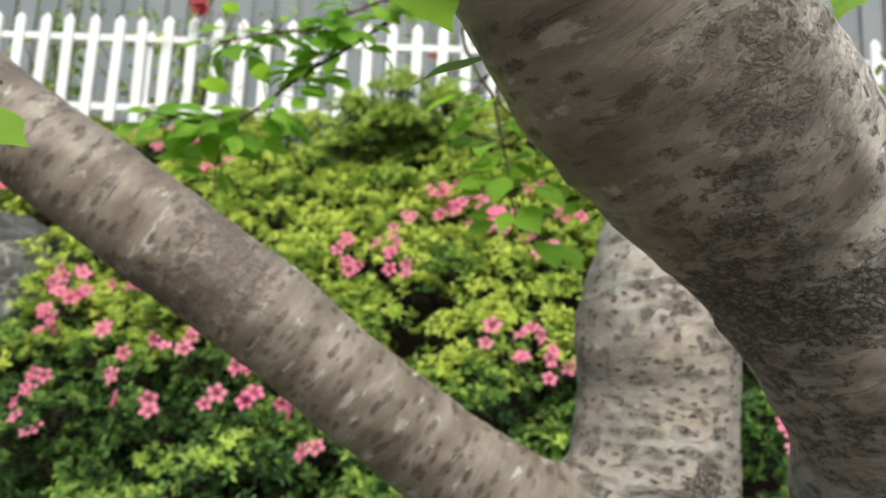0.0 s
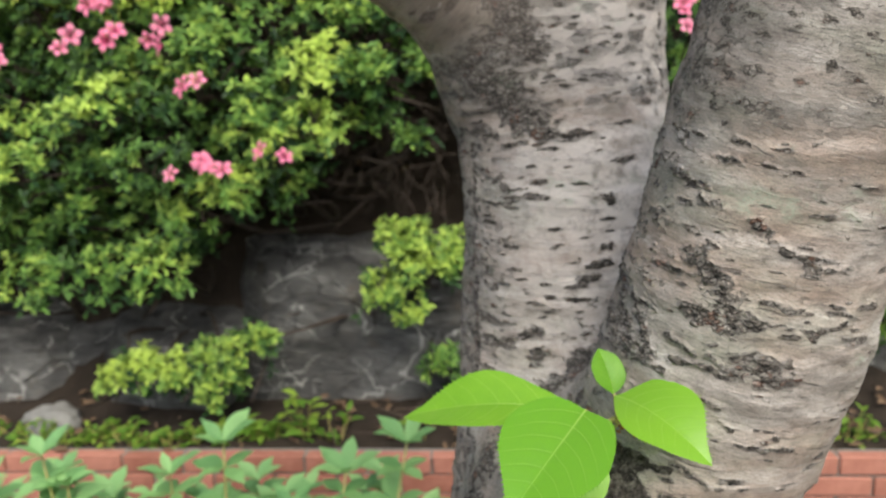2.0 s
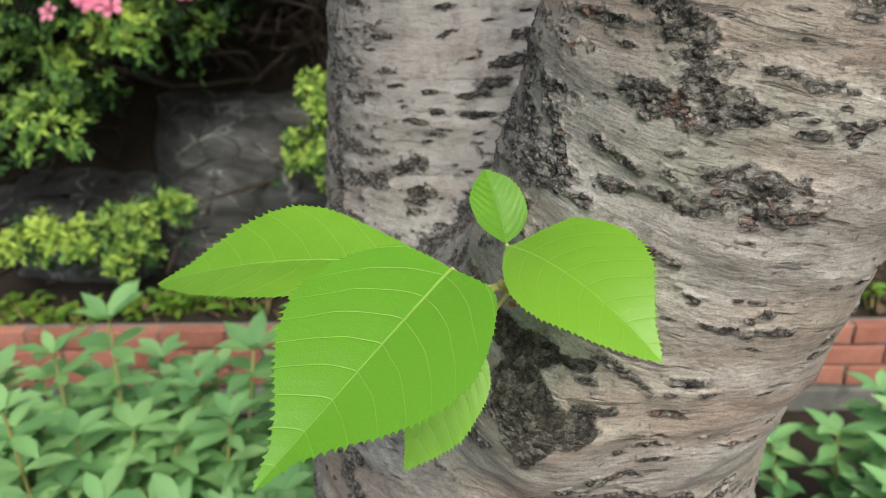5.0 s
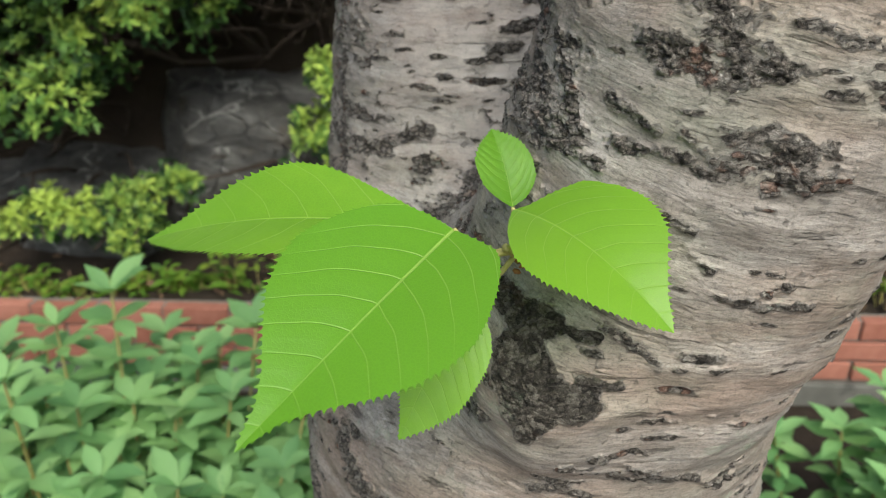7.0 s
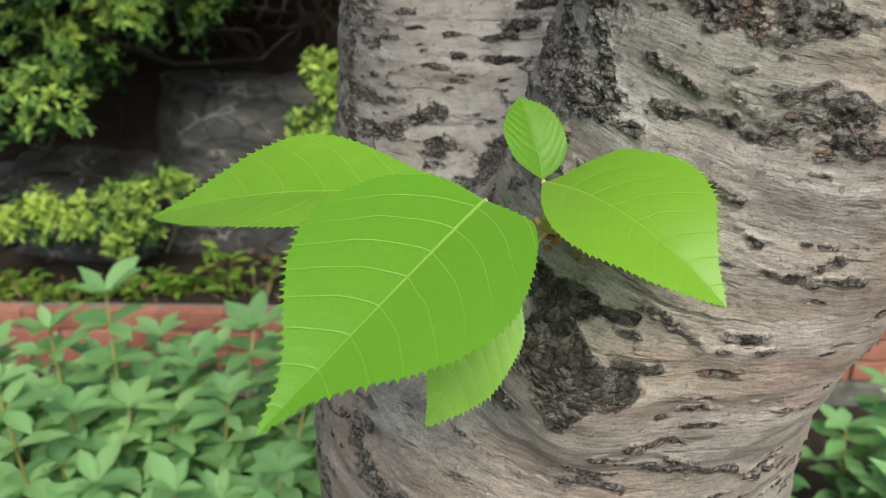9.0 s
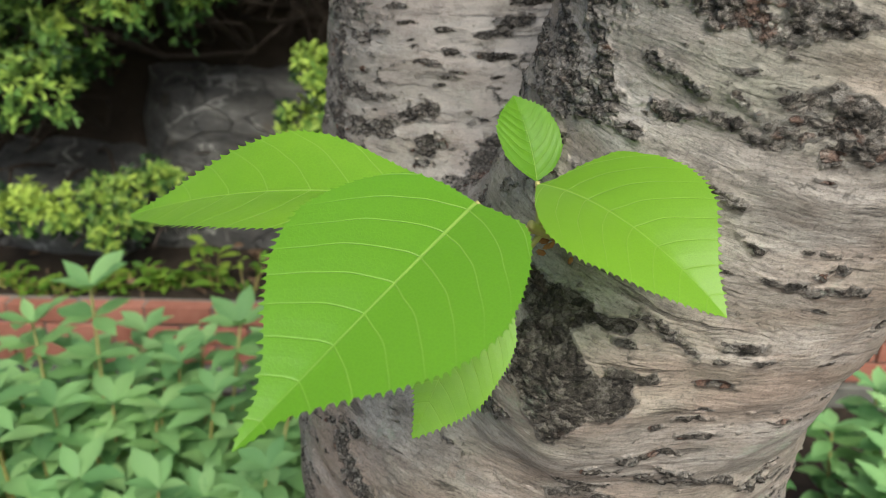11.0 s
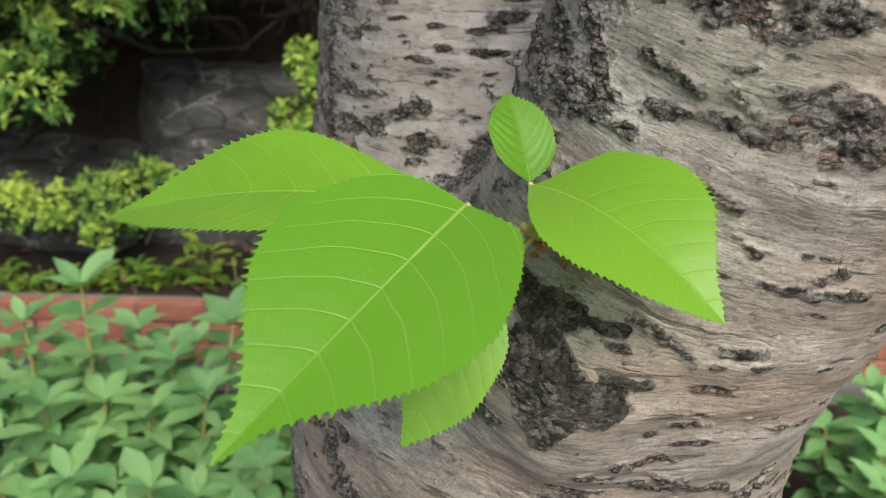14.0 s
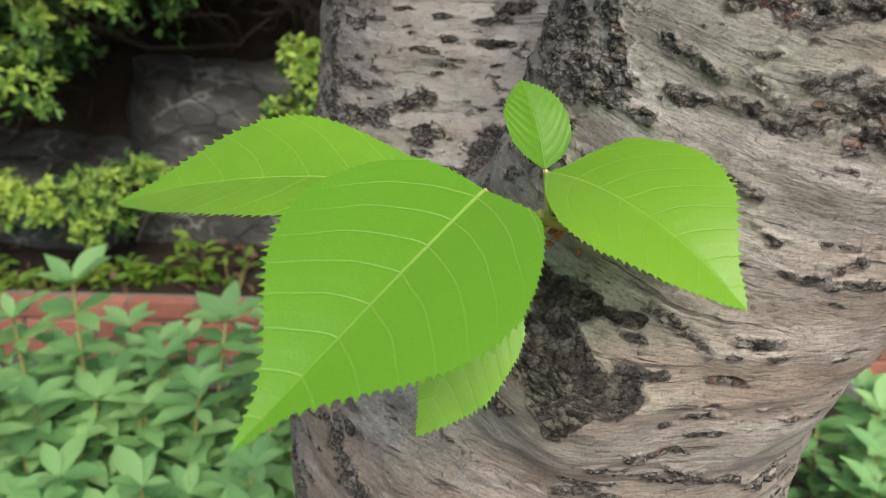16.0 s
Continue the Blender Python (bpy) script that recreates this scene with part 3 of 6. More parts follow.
def leaf_mass(P, D, N, L, W, fold=0.25):
    """Many small folded leaves as arrays: six points and two faces each."""
    D = unit(D)
    S = unit(np.cross(D, N))
    U = np.cross(S, D)
    L, W = L[:, None], W[:, None]
    droop = U * L * 0.10
    base, tip = P, P + D * L - droop
    l1 = P + D * L * 0.38 - S * W * 0.42 + U * W * fold
    l2 = P + D * L * 0.75 - S * W * 0.46 + U * W * fold - droop * 0.4
    r1 = P + D * L * 0.38 + S * W * 0.42 + U * W * fold
    r2 = P + D * L * 0.75 + S * W * 0.46 + U * W * fold - droop * 0.4
    V = np.stack([base, l1, l2, tip, r2, r1], axis=1).reshape(-1, 3)
    k = np.arange(len(P))[:, None] * 6
    F = np.concatenate([k + np.array([[0, 3, 2, 1]]), k + np.array([[0, 5, 4, 3]])])
    return V, F


def rounded_mass(P, D, N, L, W, fold=0.18, profile=OBOVATE):
    """Broader leaves as arrays, with rounded outlines and a sunken midrib."""
    D = unit(D)
    S = unit(np.cross(D, N))
    U = np.cross(S, D)
    pv, pw = np.array(profile).T
    rows = np.array([0.0, 0.18, 0.42, 0.66, 0.86, 1.0])
    V = []
    for v in rows:
        w = np.interp(v, pv, pw) * 0.5
        for c in (-1, 0, 1):
            V.append(P + D * (L * v)[:, None] + S * (W * w * c)[:, None] + U * (W * w * fold * abs(c) * 2 + L * (0.16 * v * (1 - v) - 0.10 * v * v))[:, None])
    V = np.stack(V, axis=1).reshape(-1, 3)
    k = np.arange(len(P))[:, None] * 18
    F = [k + np.array([[3 * r + c, 3 * r + c + 1, 3 * r + c + 4, 3 * r + c + 3]]) for r in range(5) for c in range(2)]
    return V, np.concatenate(F)


# ---- ground and bank ----
WALL_Y = 2.15
PROFILE_Y = [-60, 1.6, 2.16, 2.18, 2.3, 2.55, 2.72, 2.85, 3.1, 3.5, 4.1, 4.6, 6.0, 80]
PROFILE_Z = [0, 0, 0.0, 0.33, 0.345, 0.37, 0.60, 0.92, 1.35, 2.05, 2.85, 3.25, 3.3, 3.3]


def bank(x, y):
    return float(np.interp(y, PROFILE_Y, PROFILE_Z))


def build_ground():
    xs = np.concatenate([[-80, -20, -8], np.arange(-4.5, 2.6, 0.09), [5, 12, 80]])
    ys = np.concatenate([[-60, -15, -4, 0, 0.6, 1.2, 1.7, 2.05, 2.165, 2.178, 2.2], np.arange(2.26, 4.7, 0.07), [5.2, 6.5, 10, 25, 80]])
    verts, faces = [], []
    for y in ys:
        for x in xs:
            z = bank(x, y)
            near = -5 < x < 3 and -1 < y < 5
            if near:
                z += 0.05 * noise.noise((x * 2, y * 2, 0)) * (1 if y > 2.6 else 0.25) + 0.02 * noise.noise((x * 9, y * 9, 3)) * (1 if y > 2.3 else 0.3)
            verts.append((x, y, z))
    n = len(xs)
    for i in range(len(ys) - 1):
        for j in range(n - 1):
            a = i * n + j
            faces.append((a, a + 1, a + 1 + n, a + n))
    me = mesh_from("ground", verts, faces, M_SOIL, None, True)
    # The unseen near ground gets the paler surface that throws light upward.
    me.materials.append(M_BOUNCE)
    for f in me.polygons:
        f.material_index = int(f.center.y < 1.0)
    ob = new("ground", me)
    tagged(ob, "dark bare soil rising as a planted bank behind a low brick kerb", "ground", kind="structure")


build_ground()


def build_boulder(at, size, turn, seed, label):
    bm = bmesh.new()
    bmesh.ops.create_icosphere(bm, subdivisions=5, radius=1.0)
    rng = np.random.default_rng(seed)
    planes = [(Vector(unit(rng.normal(size=3))), rng.uniform(0.66, 0.85)) for _ in range(11)]
    planes += [(Vector(unit(np.array(d) + rng.normal(0, 0.10, 3))), k) for d, k in (((0, -1, 0.12), 0.66), ((0.05, -0.15, 1), 0.74), ((-1, -0.25, 0.1), 0.74), ((1, -0.2, 0.1), 0.74))]
    o = Vector(rng.uniform(0, 50, 3))
    for v in bm.verts:
        d = v.co.normalized()
        r = min([1.0] + [k / max(d.dot(p), 1e-3) for p, k in planes if d.dot(p) > 0])
        q = d * r
        r += 0.035 * noise.fractal(q * 3 + o, 0.8, 2.0, 5) + 0.025 * abs(noise.noise(Vector((q.x * 3, q.y * 3, q.z * 14)) + o))
        v.co = Vector((d.x * r * size[0], d.y * r * size[1], d.z * r * size[2]))
    for f in bm.faces:
        f.smooth = True
    ob = part("boulder", bm, M_ROCK, None)
    ob.matrix_basis = pose(*at, *turn)
    tagged(ob, label, "boulder", "boulders of the bank")


DARK_ROCK = "dark grey boulder with white quartz veins set in the bank"
for at, size, turn, seed in [
    ((-0.66, 2.90, 0.18), (0.74, 0.58, 0.98), (2, 9, 5), 5),
    ((-1.36, 2.88, 0.14), (0.58, 0.56, 0.72), (3, -4, -8), 7),
    ((-2.05, 2.86, 0.16), (0.60, 0.54, 0.74), (0, 5, 10), 12),
    ((-1.74, 2.90, 0.10), (0.40, 0.50, 0.70), (0, 2, 6), 27),
    ((-2.80, 2.98, 0.22), (0.58, 0.52, 0.7), (0, 5, 12), 15),
    ((-0.06, 2.88, 0.18), (0.42, 0.50, 0.80), (4, 0, -12), 21),
    ((0.50, 2.92, 0.16), (0.48, 0.46, 0.58), (0, 6, 6), 33),
    ((1.12, 2.90, 0.18), (0.52, 0.46, 0.52), (0, -4, -6), 41),
]:
    build_boulder(at, size, turn, seed, DARK_ROCK)
for at, size, turn, seed in [((-3.02, 3.02, 2.12), (0.48, 0.42, 0.40), (0, 10, 20), 61), ((-2.60, 2.86, 1.95), (0.32, 0.32, 0.30), (10, 0, -10), 71)]:
    build_boulder(at, size, turn, seed, "weathered grey boulder between flowering azaleas on the bank")



def build_pale_stone():
    bm = bmesh.new()
    bmesh.ops.create_icosphere(bm, subdivisions=4, radius=1.0)
    for v in bm.verts:
        d = v.co.normalized()
        r = 0.9 + 0.25 * noise.fractal(d * 1.6 + Vector((4, 2, 9)), 0.9, 2.0, 4)
        v.co = Vector((d.x * 0.105 * r, d.y * 0.08 * r, max(d.z, -0.35) * 0.07 * r))
    for f in bm.faces:
        f.smooth = True
    ob = part("stone", bm, M_PALE, None)
    ob.matrix_basis = pose(-1.66, 2.36, bank(0, 2.36) + 0.01, 0, 4, 10)
    tagged(ob, "pale lichen-grey stone lying behind the kerb", "stone")


build_pale_stone()

# ---- low kerb: brick courses on a stepped concrete footing ----
X0, X1 = -3.4, 2.2
TOP = 0.355
kerb = thing("kerb_wall", "low red brick kerb wall on a stepped concrete footing", "wall", (0, WALL_Y, 0), kind="structure")
bm = bmesh.new()
box(bm, X0, X1, 0.012, 0.06, 0.10, TOP - 0.008)
part("mortar", bm, M_MORTAR, kerb)


def build_footing():
    x, rng, i = X0, np.random.default_rng(5), 0
    while x < X1:
        w = 1.15 + rng.uniform(-0.08, 0.08)
        bm = bmesh.new()
        box(bm, x, x + w - 0.008, -0.004, 0.10, -0.02, 0.142)
        box(bm, x + 0.002, x + w - 0.01, -0.035, -0.005, -0.10, 0.012)
        box(bm, x + 0.002, x + w - 0.012, -0.085, -0.036, -0.12, -0.035)
        bevel_all(bm, 0.004)
        part("footing_block", bm, M_CONCRETE, kerb, "stained grey concrete block")
        x += w


build_footing()


def build_weed(at, n, size, seed, name="weed", label="small green weed growing along the kerb", spread=0.08, tall=0.06):
    rng = np.random.default_rng(seed)
    ob = thing(name, label, "weed", at, "weeds along the kerb")
    P, D = [], []
    for k in range(n):
        a, r = rng.uniform(0, 6.28), rng.uniform(0, spread)
        stem_top = np.array([r * math.cos(a) * 1.6, r * math.sin(a) * 0.6, rng.uniform(0.15, 1.0) * tall])
        for q in range(4):
            b = rng.uniform(0, 6.28)
            P.append(stem_top - np.array([0, 0, 0.008 * q]))
            D.append((math.cos(b), math.sin(b), rng.uniform(-0.1, 0.6)))
    P, D = np.array(P), np.array(D)
    N = np.array([0, 0, 1.0]) + rng.normal(0, 0.25, P.shape)
    L = rng.uniform(0.7, 1.3, len(P)) * size
    V, F = rounded_mass(P, D, N, L, L * 0.42, profile=ELLIPTIC)
    part_mesh("foliage", mesh_from("weed_foliage", V, F, M_WEED, None, True, {"young": np.repeat(rng.uniform(0.1, 0.8, len(P)), 18)}), ob, kind="stuff")
    stems = P[::4]
    vv, ff = [], []
    for s in stems:
        v, f, _ = tube([(s[0] * 0.4, s[1] * 0.4, -0.02), s * np.array([0.8, 0.8, 0.6]), s], [0.0022, 0.0018, 0.0012], 5)
        ff += [tuple(i + len(vv) for i in q) for q in f]
        vv += v
    part_mesh("stem_work", mesh_from("weed_stems", vv, ff, M_STEM), ob, kind="stuff")


# ---- the cherry tree ----
TRUNK = [((0.035, 0.700, -0.060), 0.165), ((0.035, 0.700, 0.250), 0.148), ((0.033, 0.680, 0.650), 0.133), ((0.039, 0.699, 0.944), 0.126), ((0.057, 0.655, 1.149), 0.125)]
LEFT_STEM = [((0.010, 0.736, 1.095), 0.098), ((0.028, 0.777, 1.265), 0.102), ((0.024, 0.833, 1.466), 0.100), ((0.015, 0.844, 1.522), 0.103), ((0.037, 0.881, 1.720), 0.086), ((0.036, 0.874, 1.820), 0.088), ((0.024, 0.895, 1.966), 0.041), ((0.010, 0.930, 2.116), 0.050), ((-0.050, 0.960, 2.500), 0.043)]
RIGHT_STEM = [((0.046, 0.627, 1.120), 0.083), ((0.083, 0.604, 1.234), 0.083), ((0.115, 0.594, 1.326), 0.079), ((0.146, 0.586, 1.454), 0.080), ((0.177, 0.570, 1.568), 0.080), ((0.187, 0.547, 1.676), 0.081), ((0.163, 0.505, 1.751), 0.069), ((0.098, 0.435, 1.835), 0.069), ((-0.003, 0.337, 1.928), 0.069), ((-0.077, 0.237, 2.051), 0.051), ((-0.138, 0.125, 2.250), 0.037)]
BRANCH = [((0.03, 0.86, 1.50), 0.066), ((-0.06, 0.80, 1.585), 0.060), ((-0.20, 0.745, 1.685), 0.054), ((-0.36, 0.665, 1.815), 0.051), ((-0.55, 0.57, 1.955), 0.049), ((-0.75, 0.47, 2.09), 0.046)]
STEMS = [TRUNK, LEFT_STEM, RIGHT_STEM, BRANCH]
KNOT = Vector((0.050, 0.532, 1.245))


def dense(stem, step):
    pts = np.array([(*p, r) for p, r in stem])
    n = int(np.linalg.norm(np.diff(pts[:, :3], axis=0), axis=1).sum() / step) + 2
    return curve_through(pts, n)


def stem_field(X, Y, Z):
    """Distance to the joined stems, with soft unions where they part."""
    total = None
    for si, stem in enumerate(STEMS):
        q = dense(stem, 0.05)
        d = np.full(X.shape, 9.0, dtype=np.float32)
        for a, b in zip(q[:-1], q[1:]):
            lo = np.minimum(a[:3], b[:3]) - 0.2
            hi = np.maximum(a[:3], b[:3]) + 0.2
            i0, i1 = np.searchsorted(X[:, 0, 0], (lo[0], hi[0]))
            j0, j1 = np.searchsorted(Y[0, :, 0], (lo[1], hi[1]))
            k0, k1 = np.searchsorted(Z[0, 0, :], (lo[2], hi[2]))
            if i1 <= i0 or j1 <= j0 or k1 <= k0:
                continue
            sl = (slice(i0, i1), slice(j0, j1), slice(k0, k1))
            ab = (b - a)[:3]
            px, py, pz = X[sl] - a[0], Y[sl] - a[1], Z[sl] - a[2]
            t = np.clip((px * ab[0] + py * ab[1] + pz * ab[2]) / np.dot(ab, ab), 0, 1)
            dd = np.sqrt((px - t * ab[0]) ** 2 + (py - t * ab[1]) ** 2 + (pz - t * ab[2]) ** 2) - (a[3] + t * (b[3] - a[3]))
            d[sl] = np.minimum(d[sl], dd)
        if total is None:
            total = d
        else:
            k = 0.035 if si < 3 else 0.05
            h = np.clip(0.5 + 0.5 * (total - d) / k, 0, 1)
            total = total + (d - total) * h - k * h * (1 - h)
    kd = np.sqrt((X - KNOT.x) ** 2 + (Y - KNOT.y) ** 2 + (Z - KNOT.z) ** 2)
    h = np.clip(0.5 + 0.5 * (total - (kd - 0.022)) / 0.03, 0, 1)
    total = total + (kd - 0.022 - total) * h - 0.03 * h * (1 - h)
    cut = np.sqrt((X - KNOT.x - 0.004) ** 2 + (Y - KNOT.y + 0.046) ** 2 + ((Z - KNOT.z) * 0.8) ** 2) - 0.016
    return np.maximum(total, -cut)


def surface_net(field, lo, hi, step):
    """A mesh of the zero level of a field on a grid (naive surface nets)."""
    ax = [np.arange(a, b, step, dtype=np.float32) for a, b in zip(lo, hi)]
    X, Y, Z = np.meshgrid(*ax, indexing="ij", sparse=True)
    full = np.zeros((len(ax[0]), len(ax[1]), len(ax[2])), dtype=np.float32)
    V = field(X + full, Y + full, Z + full)
    ins = V < 0
    cnt = sum(ins[i:ins.shape[0] - 1 + i, j:ins.shape[1] - 1 + j, k:ins.shape[2] - 1 + k].astype(np.int8) for i in (0, 1) for j in (0, 1) for k in (0, 1))
    act = np.argwhere((cnt > 0) & (cnt < 8))
    index = np.full(cnt.shape, -1, dtype=np.int64)
    index[tuple(act.T)] = np.arange(len(act))
    corners = [(i, j, k) for i in (0, 1) for j in (0, 1) for k in (0, 1)]
    acc, num = np.zeros((len(act), 3)), np.zeros(len(act))
    for a in corners:
        for ax_i in range(3):
            if a[ax_i]:
                continue
            b = list(a)
            b[ax_i] = 1
            va, vb = V[tuple((act + a).T)], V[tuple((act + b).T)]
            cross = (va < 0) != (vb < 0)
            t = np.where(cross, va / np.where(va - vb == 0, 1, va - vb), 0)
            p = np.tile(np.array(a, dtype=float), (len(act), 1))
            p[:, ax_i] = t
            acc += p * cross[:, None]
            num += cross
    verts = np.array(lo) + (act + acc / num[:, None]) * step
    faces = []
    for axis in range(3):
        o1, o2 = [i for i in range(3) if i != axis]
        n = list(V.shape)
        n[axis] -= 1
        a = ins[tuple(slice(0, n[i]) for i in range(3))]
        shift = [0, 0, 0]
        shift[axis] = 1
        b = ins[tuple(slice(shift[i], n[i] + shift[i]) for i in range(3))]
        e = np.argwhere(a != b)
        e = e[(e[:, o1] > 0) & (e[:, o2] > 0) & (e[:, o1] < V.shape[o1] - 1) & (e[:, o2] < V.shape[o2] - 1)]
        flip = a[tuple(e.T)]
        quad = []
        for s1, s2 in ((1, 1), (0, 1), (0, 0), (1, 0)):
            c = e.copy()
            c[:, o1] -= s1
            c[:, o2] -= s2
            quad.append(index[tuple(c.T)])
        q = np.stack(quad, axis=1)
        if axis == 1:
            flip = ~flip
        q[~flip] = q[~flip][:, ::-1]
        faces.append(q)
    return verts, np.concatenate(faces)


# dark crusts of the bark, each with two ends and a radius: high and low on the leaning stem, on the upright stem, about the forks
CRUST_HIGH = [
    ((0.075, 0.529, 1.378), (0.083, 0.524, 1.374), 0.0041), ((0.082, 0.523, 1.38), (0.092, 0.52, 1.372), 0.0048), ((0.091, 0.519, 1.379), (0.11, 0.513, 1.374), 0.0036),
    ((0.061, 0.568, 1.429), (0.079, 0.533, 1.422), 0.0046), ((0.08, 0.533, 1.441), (0.108, 0.516, 1.43), 0.0032), ((0.109, 0.516, 1.428), (0.142, 0.511, 1.408), 0.0032),
    ((0.143, 0.511, 1.408), (0.189, 0.535, 1.396), 0.0025), ((0.084, 0.525, 1.41), (0.096, 0.519, 1.388), 0.0088), ((0.09, 0.523, 1.396), (0.1, 0.517, 1.371), 0.0065),
    ((0.107, 0.514, 1.38), (0.113, 0.513, 1.374), 0.0026), ((0.116, 0.514, 1.386), (0.137, 0.513, 1.38), 0.0021), ((0.051, 0.56, 1.378), (0.057, 0.537, 1.34), 0.0035),
]
CRUST_RIM = [
    ((0.113, 0.512, 1.35), (0.131, 0.509, 1.349), 0.0049), ((0.116, 0.509, 1.342), (0.134, 0.511, 1.337), 0.0069), ((0.083, 0.52, 1.354), (0.092, 0.516, 1.349), 0.0017),
    ((0.092, 0.516, 1.349), (0.109, 0.512, 1.342), 0.0024), ((0.07, 0.529, 1.349), (0.079, 0.523, 1.345), 0.0017), ((0.047, 0.551, 1.342), (0.054, 0.54, 1.34), 0.002),
    ((0.054, 0.539, 1.339), (0.063, 0.531, 1.336), 0.0021), ((0.084, 0.517, 1.33), (0.094, 0.516, 1.323), 0.0017), ((0.123, 0.511, 1.368), (0.131, 0.511, 1.363), 0.0023),
    ((0.035, 0.581, 1.342), (0.045, 0.557, 1.343), 0.0017), ((0.068, 0.529, 1.348), (0.087, 0.52, 1.345), 0.0018), ((0.089, 0.519, 1.347), (0.111, 0.513, 1.344), 0.0021),
    ((0.138, 0.511, 1.367), (0.158, 0.515, 1.369), 0.0021), ((0.066, 0.533, 1.361), (0.078, 0.522, 1.355), 0.0021),
]
CRUST_LOW = [
    ((0.094, 0.518, 1.311), (0.103, 0.516, 1.307), 0.0025), ((0.118, 0.513, 1.303), (0.128, 0.514, 1.301), 0.0016), ((0.121, 0.514, 1.291), (0.135, 0.516, 1.291), 0.0015),
    ((0.069, 0.52, 1.28), (0.078, 0.516, 1.276), 0.0016), ((0.078, 0.516, 1.276), (0.09, 0.514, 1.27), 0.0018), ((0.096, 0.514, 1.27), (0.112, 0.515, 1.269), 0.0017),
    ((0.07, 0.516, 1.226), (0.09, 0.523, 1.214), 0.0023), ((0.091, 0.521, 1.218), (0.123, 0.539, 1.2), 0.0029), ((0.047, 0.521, 1.215), (0.07, 0.524, 1.201), 0.0023),
    ((0.055, 0.516, 1.223), (0.131, 0.545, 1.195), 0.0032),
]
CRUST_LEFT = [
    ((-0.063, 0.677, 1.208), (-0.061, 0.599, 1.128), 0.0105), ((-0.059, 0.737, 1.314), (-0.06, 0.721, 1.271), 0.0092), ((-0.039, 0.579, 1.185), (-0.018, 0.552, 1.16), 0.0078),
    ((-0.058, 0.759, 1.37), (-0.059, 0.737, 1.314), 0.0074), ((-0.059, 0.776, 1.448), (-0.058, 0.759, 1.37), 0.0061), ((-0.04, 0.706, 1.29), (-0.005, 0.694, 1.301), 0.0057),
    ((-0.027, 0.732, 1.417), (0.055, 0.714, 1.413), 0.0056), ((0.032, 0.696, 1.361), (0.041, 0.593, 1.359), 0.0038), ((0.047, 0.704, 1.375), (0.053, 0.703, 1.373), 0.0038),
    ((-0.018, 0.553, 1.172), (0.013, 0.532, 1.174), 0.0037), ((0.036, 0.696, 1.36), (0.054, 0.701, 1.356), 0.0034), ((-0.043, 0.718, 1.322), (-0.003, 0.695, 1.329), 0.003),
    ((0.001, 0.695, 1.331), (0.034, 0.691, 1.335), 0.003), ((0.008, 0.702, 1.376), (0.014, 0.701, 1.376), 0.0029),
]
CRUST_FORK = [
    ((0.044, 0.605, 1.390), (0.049, 0.558, 1.345), 0.0120), ((0.049, 0.600, 1.450), (0.046, 0.605, 1.390), 0.0100),
    ((0.035, 0.64, 1.366), (0.041, 0.572, 1.344), 0.01), ((-0.005, 0.69, 1.281), (0.036, 0.59, 1.35), 0.01), ((-0.06, 0.745, 1.6), (0, 0.745, 1.53), 0.012),
    ((-0.07, 0.73, 1.5), (0, 0.745, 1.47), 0.02), ((0.06, 0.76, 1.63), (0.085, 0.79, 1.66), 0.018), ((0.075, 0.42, 1.83), (0.12, 0.4, 1.8), 0.03),
]
STAIN_LIMB = [
    ((0.050, 0.306, 1.876), (0.079, 0.337, 1.841), 0.0240), ((0.043, 0.296, 1.888), (0.050, 0.306, 1.876), 0.0090), ((0.089, 0.340, 1.846), (0.095, 0.349, 1.836), 0.0150),
    ((-0.001, 0.340, 1.838), (0.025, 0.362, 1.818), 0.0082), ((-0.024, 0.296, 1.878), (-0.010, 0.308, 1.862), 0.0062),
]
SCARS = CRUST_HIGH + CRUST_RIM + CRUST_LOW + CRUST_LEFT + CRUST_FORK
# the old wound round the knot, weathered nearly black
WOUND = [
    ((0.040, 0.536, 1.278), (0.046, 0.521, 1.263), 0.0085),
    ((0.033, 0.547, 1.283), (0.052, 0.526, 1.280), 0.0072), ((0.035, 0.529, 1.269), (0.040, 0.514, 1.254), 0.0083),
    ((0.045, 0.515, 1.261), (0.062, 0.512, 1.256), 0.0086), ((0.048, 0.512, 1.249), (0.045, 0.512, 1.242), 0.0059),
    ((0.059, 0.514, 1.263), (0.074, 0.516, 1.259), 0.0025), ((0.052, 0.526, 1.278), (0.065, 0.519, 1.275), 0.0025),
]


def scar_at(P, marks):
    """How deep in one of the marks each point lies, with a straying outline."""
    stray = P + 0.008 * (np.stack([grains(P[:, 0] * 80 + 40 * c, P[:, 2] * 100 + P[:, 1] * 50, 4, 0.6) for c in range(3)], axis=1) - 0.5)
    out = np.zeros(len(P))
    for c, e, r in marks:
        c, e = np.array(c), np.array(e)
        t = np.clip((stray - c) @ (e - c) / np.dot(e - c, e - c), 0, 1)
        out = np.maximum(out, np.clip(1.15 - 0.72 * np.linalg.norm(stray - c - t[:, None] * (e - c), axis=1) / r, 0, 1))
    return out


def settle(marks, V):
    """The marks with both ends moved to the nearest point of the bark."""
    near = lambda p: V[np.argmin(((V - np.array(p)) ** 2).sum(axis=1))]
    return [(near(a), near(b), max(r, 0.0025)) for a, b, r in marks]


